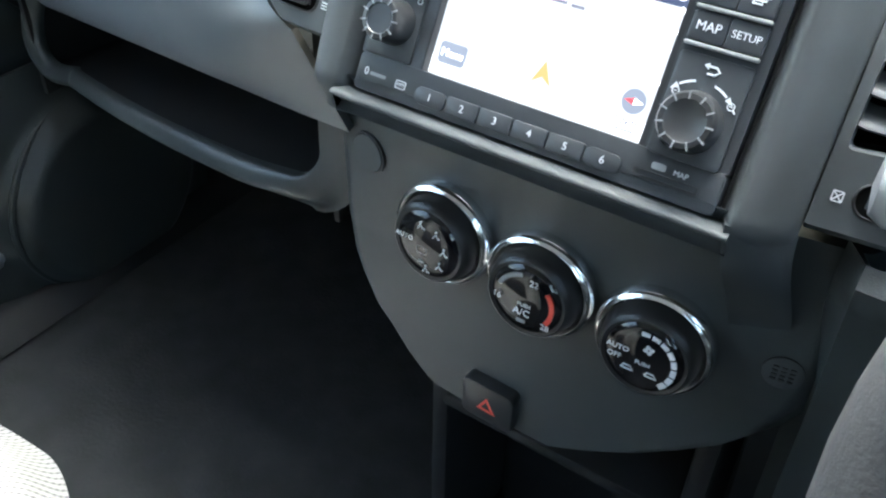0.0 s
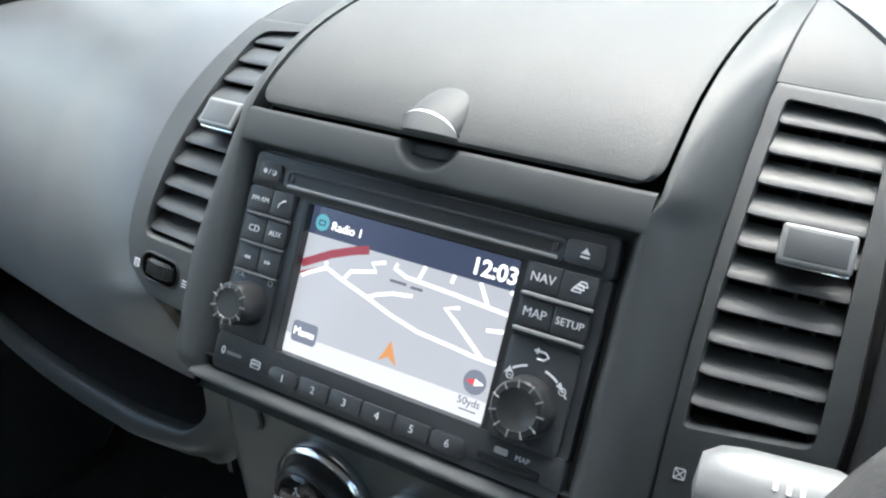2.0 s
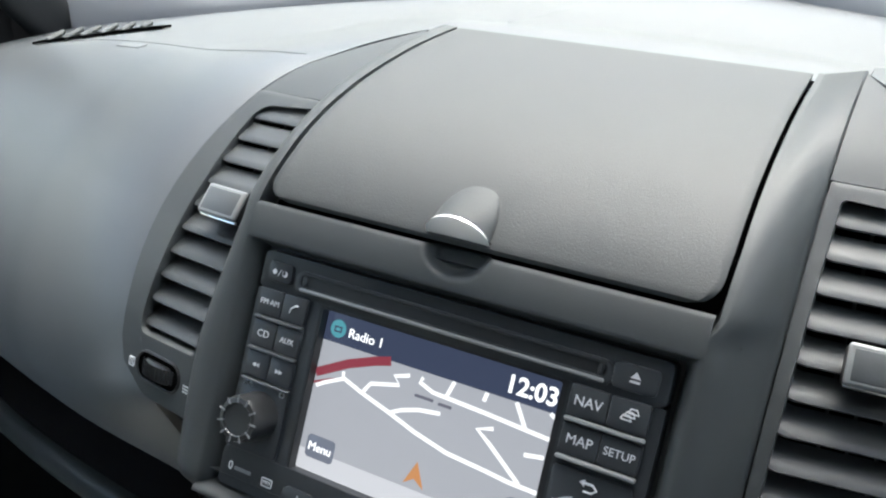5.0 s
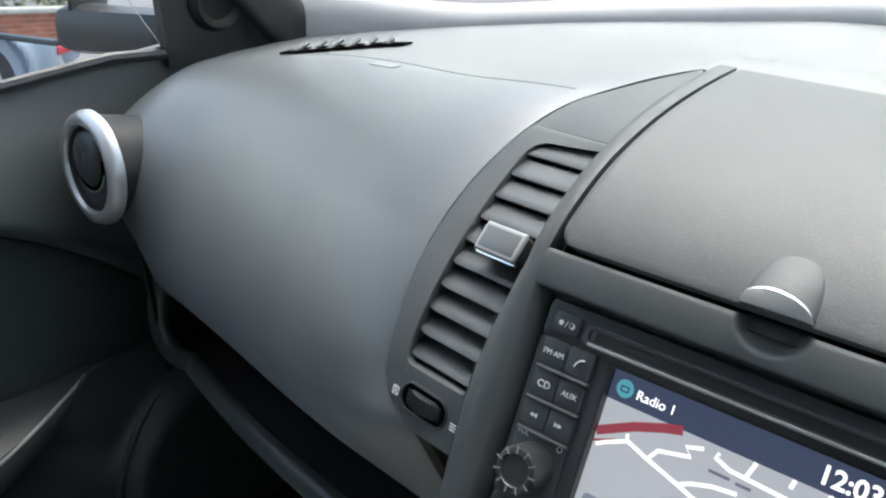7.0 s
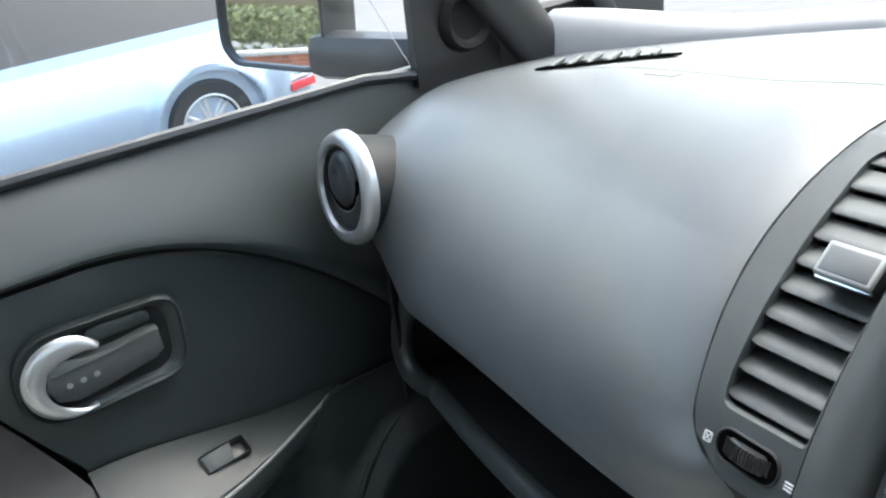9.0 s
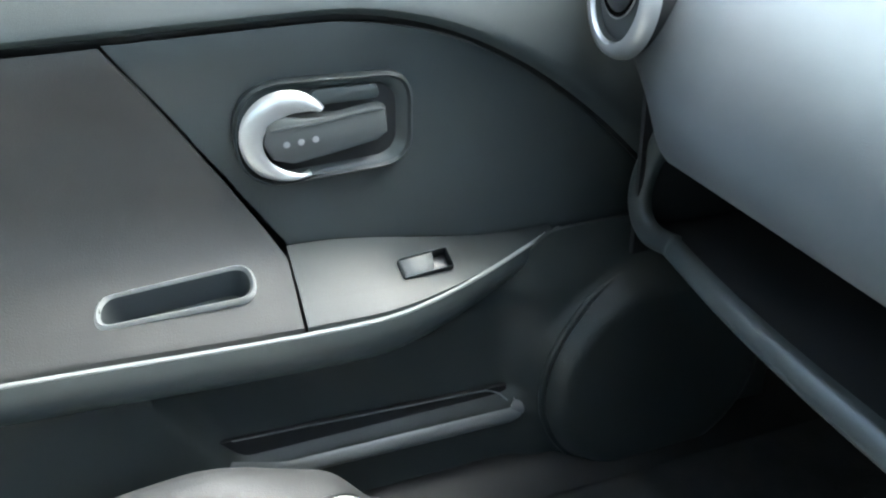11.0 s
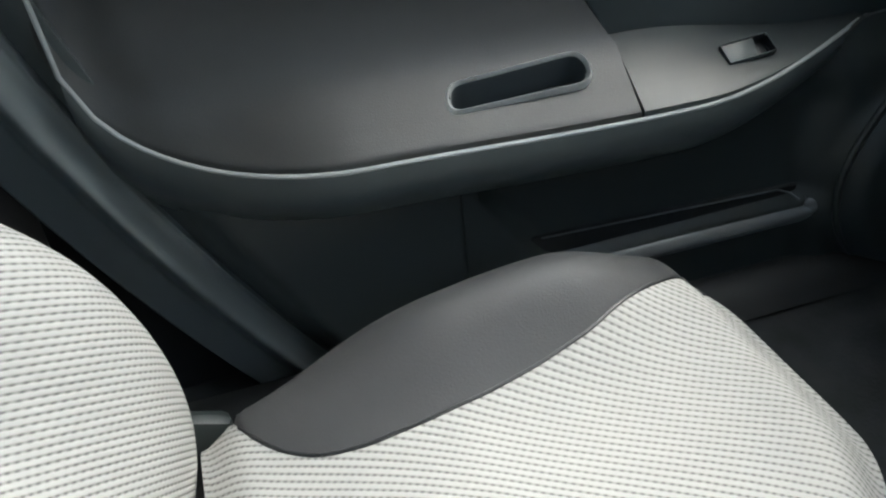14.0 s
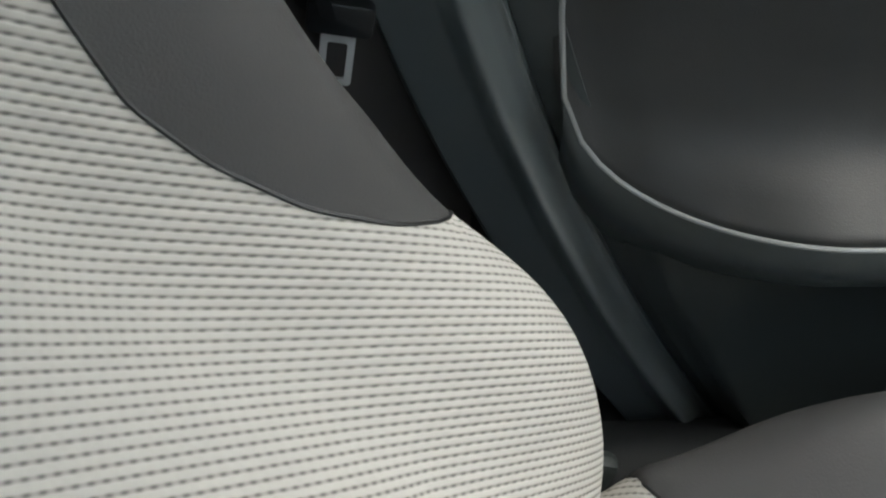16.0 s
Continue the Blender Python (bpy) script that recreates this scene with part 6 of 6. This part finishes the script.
def build_seat():
    s = thing("passenger_seat", "passenger seat with pale woven centre and charcoal bolsters", "car seat")

    def weave(p, q, deg):
        c, n = math.cos(radians(deg)), math.sin(radians(deg))
        return p * c + q * n, p * n - q * c

    def strip_part(name, fn, lo, hi, mat, label, uvs, nu=48, nv=48, away=(0, 0, -1)):
        def g(p, q):
            a = lo(q) + (hi(q) - lo(q)) * p
            return fn(a, q)
        return part(name, sheet(g, nu, nv, 0.012, away, uv=lambda p, q: weave((lo(q) + (hi(q) - lo(q)) * p) * uvs[0], q * uvs[1], uvs[2])), mat, s, label, sharp=70)
    eps = 0.004
    strip_part("cushion_centre", cushion_point, lambda q: -insert_edge(q), insert_edge, M_FABRIC, "pale beige woven cloth cushion centre", (0.285, 0.48, 31), 72, 72)
    strip_part("cushion_bolster", cushion_point, lambda q: -1.0, lambda q: -insert_edge(q) - eps, M_BOLSTER, "charcoal side bolster of the cushion", (0.28, 0.5, 0), 30, 64)
    strip_part("cushion_bolster", cushion_point, lambda q: insert_edge(q) + eps, lambda q: 1.0, M_BOLSTER, "charcoal side bolster of the cushion", (0.28, 0.5, 0), 30, 64)
    part("cushion_base", box(0.50, 0.44, 0.10, 0.02, 2, at(SEAT_X, -0.37, -0.552)), M_BOLSTER, s)
    for sg, nm in ((-1, "cushion_piping"), (1, "cushion_piping")):
        pts = [cushion_point(sg * (insert_edge(k / 50) + 0.002), k / 50) for k in range(51)]
        part(nm, tube(pts, 0.0016, 6), M_BLACK, s)
    def back_z(q):
        return -0.58 + 0.86 * q

    def centre(p, q):
        z = back_z(q)
        a = (2 * p - 1) * back_insert(z)
        return back_point(a, z if z > -0.20 else back_foot(a) + (-0.20 - back_foot(a)) * (z + 0.58) / 0.38)

    def centre_uv(p, q):
        z = centre(p, q)[2]
        a = (2 * p - 1) * back_insert(back_z(q))
        return 0.815 * 0.30 * a - 0.803 * z, -0.58 * 0.29 * a - 0.86 * z
    part("backrest_centre", sheet(centre, 110, 130, 0.012, (0, -1, 0), uv=centre_uv), M_FABRIC, s, "pale beige woven cloth backrest centre", sharp=70)
    part("backrest_foot", sheet(lambda p, q: back_point(1.2 * p - 0.6, -0.58 + (back_foot(1.2 * p - 0.6) - 0.003 + 0.58) * q), 40, 20, 0.012, (0, -1, 0)), M_BOLSTER, s, "charcoal piece at the foot of the backrest", sharp=70)
    for sg in (-1, 1):
        def bolster(p, q):
            z = -0.244 + 0.524 * q
            e = back_insert(z) + 0.004
            return back_point(sg * (e + (1.0 - e) * p), z)
        part("backrest_bolster", sheet(bolster, 40, 110, 0.012, (0, -1, 0)), M_BOLSTER, s, "charcoal side bolster of the backrest", sharp=70)

        def flank(p, q):
            x, y, z = back_point(sg, back_z(q))
            return x - sg * 0.03 * p, y - 0.10 * p, z
        part("backrest_side", sheet(flank, 6, 60, 0.008, (-sg, 0, 0)), M_BOLSTER, s, "charcoal side of the backrest", sharp=70)
        part("backrest_piping", tube([Vector(back_point(sg * (back_insert(-0.243 + 0.50 * k / 90) + 0.002), -0.243 + 0.50 * k / 90)) for k in range(91)], 0.0014, 6), M_BLACK, s)
    part("backrest_shell", sheet(lambda p, q: (SEAT_X + (2 * p - 1) * 0.235, -0.70 - 0.50 * q - 0.03 * math.sin(math.pi * p), -0.50 + 0.76 * q), 12, 12, 0.02, (0, -1, 0)), M_BOLSTER, s)
    part("recline_cover", box(0.022, 0.08, 0.10, 0.010, 2, at(-0.622, -0.60, -0.530, -20, 0, 0)), M_DOORLOW, s)


build_seat()


# ---------------------------------------------------------------- wing mirror and street
def build_mirror():
    n = Vector((0.256, -0.960, 0.113)).normalized()
    xa = Vector((0, 0, 1)).cross(n).normalized()
    ya = n.cross(xa)
    m = Matrix(((xa.x, ya.x, n.x, -1.060), (xa.y, ya.y, n.y, 0.259), (xa.z, ya.z, n.z, 0.020), (0, 0, 0, 1)))
    w = thing("wing_mirror", "black wing mirror reflecting a brick wall", "wing mirror", m)
    n = 28
    prof = rrect(0.205, 0.125, 0.040, 8)
    shell = bmesh.new()
    rings = []
    for k, z in ((1.0, 0.0), (1.02, -0.02), (0.93, -0.06), (0.70, -0.085), (0.35, -0.095)):
        rings.append([shell.verts.new((x * k, y * k, z)) for x, y in prof])
    for a, b in zip(rings, rings[1:]):
        for i in range(len(prof)):
            shell.faces.new((a[i], a[(i + 1) % len(prof)], b[(i + 1) % len(prof)], b[i]))
    shell.faces.new(rings[-1])
    part("housing", shell, M_BLACK, w)
    part("mirror_rim", rim(rrect(0.205, 0.125, 0.040, 8), rrect(0.192, 0.112, 0.036, 8), -0.006, 0.004, 0.002), M_BLACK, w)
    part("mirror_pane", slab(rrect(0.193, 0.113, 0.036, 8), -0.006, -0.002), M_MIRROR, w, "mirror glass")
    part("mirror_arm", box(0.30, 0.06, 0.05, 0.02, 2, at(0.215, -0.040, -0.035, 0, 10, 0)), M_BLACK, w)


build_mirror()


def build_parked_car():
    c = thing("parked_car", "silver-blue hatchback parked alongside on the lower side", "parked car", pose(-5.45, 1.77, -1.66, 0, 0, 4))

    # near side skin with the rear wheel arch; the rear is towards +y
    def skin(s, t):
        y = 0.80 - 3.6 * s
        z = 0.20 + 0.74 * t
        r = math.hypot(y, z - 0.31)
        x = 0.10 * math.sin(math.pi * min(1, t * 1.1)) - 0.06 * t ** 3 - 0.16 * smooth(0.45, 0.80, y) ** 2
        if r < 0.385:
            ang = math.atan2(z - 0.31, y) if r > 1e-6 else math.pi / 2
            y, z = 0.385 * math.cos(ang), 0.31 + 0.385 * max(math.sin(ang), -0.2)
        x += 0.035 * math.exp(-((r - 0.40) / 0.05) ** 2)
        return x, y, z
    part("body_side", sheet(skin, 130, 50, 0.02, (-1, 0, 0)), M_CARPAINT, c)
    part("body_core", box(1.42, 3.5, 0.55, 0.10, 3, at(-0.82, -0.95, 0.62)), M_CARPAINT, c)
    part("rear_bumper", box(1.45, 0.24, 0.34, 0.10, 4, at(-0.78, 0.78, 0.42)), M_CARPAINT, c, "painted rear bumper")
    part("arch_liner", box(0.24, 0.80, 0.46, 0.05, 2, at(-0.16, 0.0, 0.40)), M_BLACK, c)
    part("cabin", sheet(lambda s, t: (-0.10 - 0.30 * t, 0.60 - 3.0 * s + 0.2 * t * (2 * s - 1), 0.92 + 0.48 * t), 12, 8, 0.02, (-1, 0, 0)), M_BLACK, c, "dark side glass")
    part("reflector", box(0.020, 0.24, 0.060, 0.008, 2, at(0.012, 0.74, 0.40, 0, 0, 14)), M_LAMP, c, "red rear reflector")
    part("bumper_line", box(0.016, 0.30, 0.014, 0.004, 1, at(0.012, 0.72, 0.455, 0, 0, 14)), M_MARK, c)
    for y in (0.0, -2.45):
        tyre = part("wheel", moved(lathe([(0.205, -0.09), (0.285, -0.095), (0.308, -0.075), (0.312, 0.0), (0.308, 0.075), (0.285, 0.095), (0.205, 0.09), (0.200, 0.0)], 48), pose(0, 0, 0, 0, 90, 0)), M_TYRE, c, "black tyre on an alloy wheel", at(-0.02, y, 0.31))
        part("rim_barrel", moved(lathe([(0.0, 0.0), (0.195, 0.0), (0.208, 0.07), (0.213, 0.092), (0.200, 0.094), (0.190, 0.075), (0.185, 0.02), (0.0, 0.02)], 48), pose(0, 0, 0, 0, 90, 0)), M_DARK, tyre)
        part("rim_edge", moved(rim(oval(0.214, 0.214, 48), oval(0.198, 0.198, 48), 0.075, 0.094, 0.003), pose(0, 0, 0, 0, 90, 0)), M_WHEEL, tyre)
        for k in range(7):
            for off in (-0.13, 0.13):
                a = 2 * math.pi * k / 7 + off
                part("wheel_spoke", box(0.018, 0.160, 0.026, 0.006, 1, pose(0.065, 0, 0, math.degrees(a), 0, 0) @ at(0, 0.112, 0)), M_WHEEL, tyre)
        part("hub_cap", moved(lathe([(0.0, 0.085), (0.035, 0.082), (0.045, 0.07), (0.045, 0.03), (0.0, 0.03)], 24), pose(0, 0, 0, 0, 90, 0)), M_WHEEL, tyre)


build_parked_car()


def ground_z(x, y):
    """The car park falls gently away on the passenger side."""
    return -0.98 + 0.125 * max(-16.0, min(8.0, x)) + 0.01 * math.sin(0.9 * x) * math.cos(0.7 * y)


WALL_X = -9.2


def build_street():
    g = part("ground", sheet(lambda s, t: (-60 + 120 * s, -60 + 120 * t, ground_z(-60 + 120 * s, -60 + 120 * t)), 60, 60, 0.1, (0, 0, -1)), M_ROAD, None)
    tagged(g, "grey asphalt car park falling gently away", "ground", kind="structure")
    z0 = ground_z(WALL_X, -12)
    top = -0.80
    wl = tagged(part("wall_brick", box(0.20, 14.0, top - z0, 0.0, m=at(WALL_X, -12.5, (top + z0) / 2)), M_MORTAR, None), "low red brick garden wall with stone coping", "brick wall", kind="structure")
    for k in range(18):
        part("coping", box(0.32, 0.772, 0.08, 0.012, 2), M_CONCRETE, wl, "pale coping stone", at(WALL_X, -19.1 + 0.778 * k, top + 0.04))
    hd = tagged(new("hedge"), "scrubby green hedge behind the brick wall", "hedge", kind="stuff")
    rng = random.Random(4)
    bm = bmesh.new()
    for _ in range(5200):
        p = Vector((WALL_X - 0.6 + rng.uniform(-0.4, 0.4), -19.0 + 14.0 * rng.random(), top - 0.3 + 1.1 * rng.random() ** 0.7))
        d = Vector((rng.uniform(-1, 1), rng.uniform(-1, 1), rng.uniform(-0.3, 1))).normalized() * 0.07
        e = d.cross(Vector((rng.uniform(-1, 1), rng.uniform(-1, 1), rng.uniform(-1, 1)))).normalized() * 0.030
        v = [bm.verts.new(p + q) for q in (d * -1, e, d, e * -1)]
        bm.faces.new(v)
    part("leaves", bm, M_LEAF, hd)
    brick = finish(box(0.016, 0.215, 0.065, 0.004, 1), "brick", M_BRICK)
    for row in range(10):
        for col in range(30):
            y = -14.6 + 0.225 * col + (0.1125 if row % 2 else 0)
            part("brick", brick, None, wl, m=at(WALL_X + 0.102, y, top - 0.045 - 0.075 * row))
    rest = [box(0.016, 0.215, 0.065, m=at(WALL_X + 0.102, -19.0 + 0.225 * col + (0.1125 if row % 2 else 0), top - 0.045 - 0.075 * row)) for row in range(10) for col in range(19)]
    tagged(part("far_bricks", join(*rest), M_BRICK, wl), kind="stuff")


build_street()
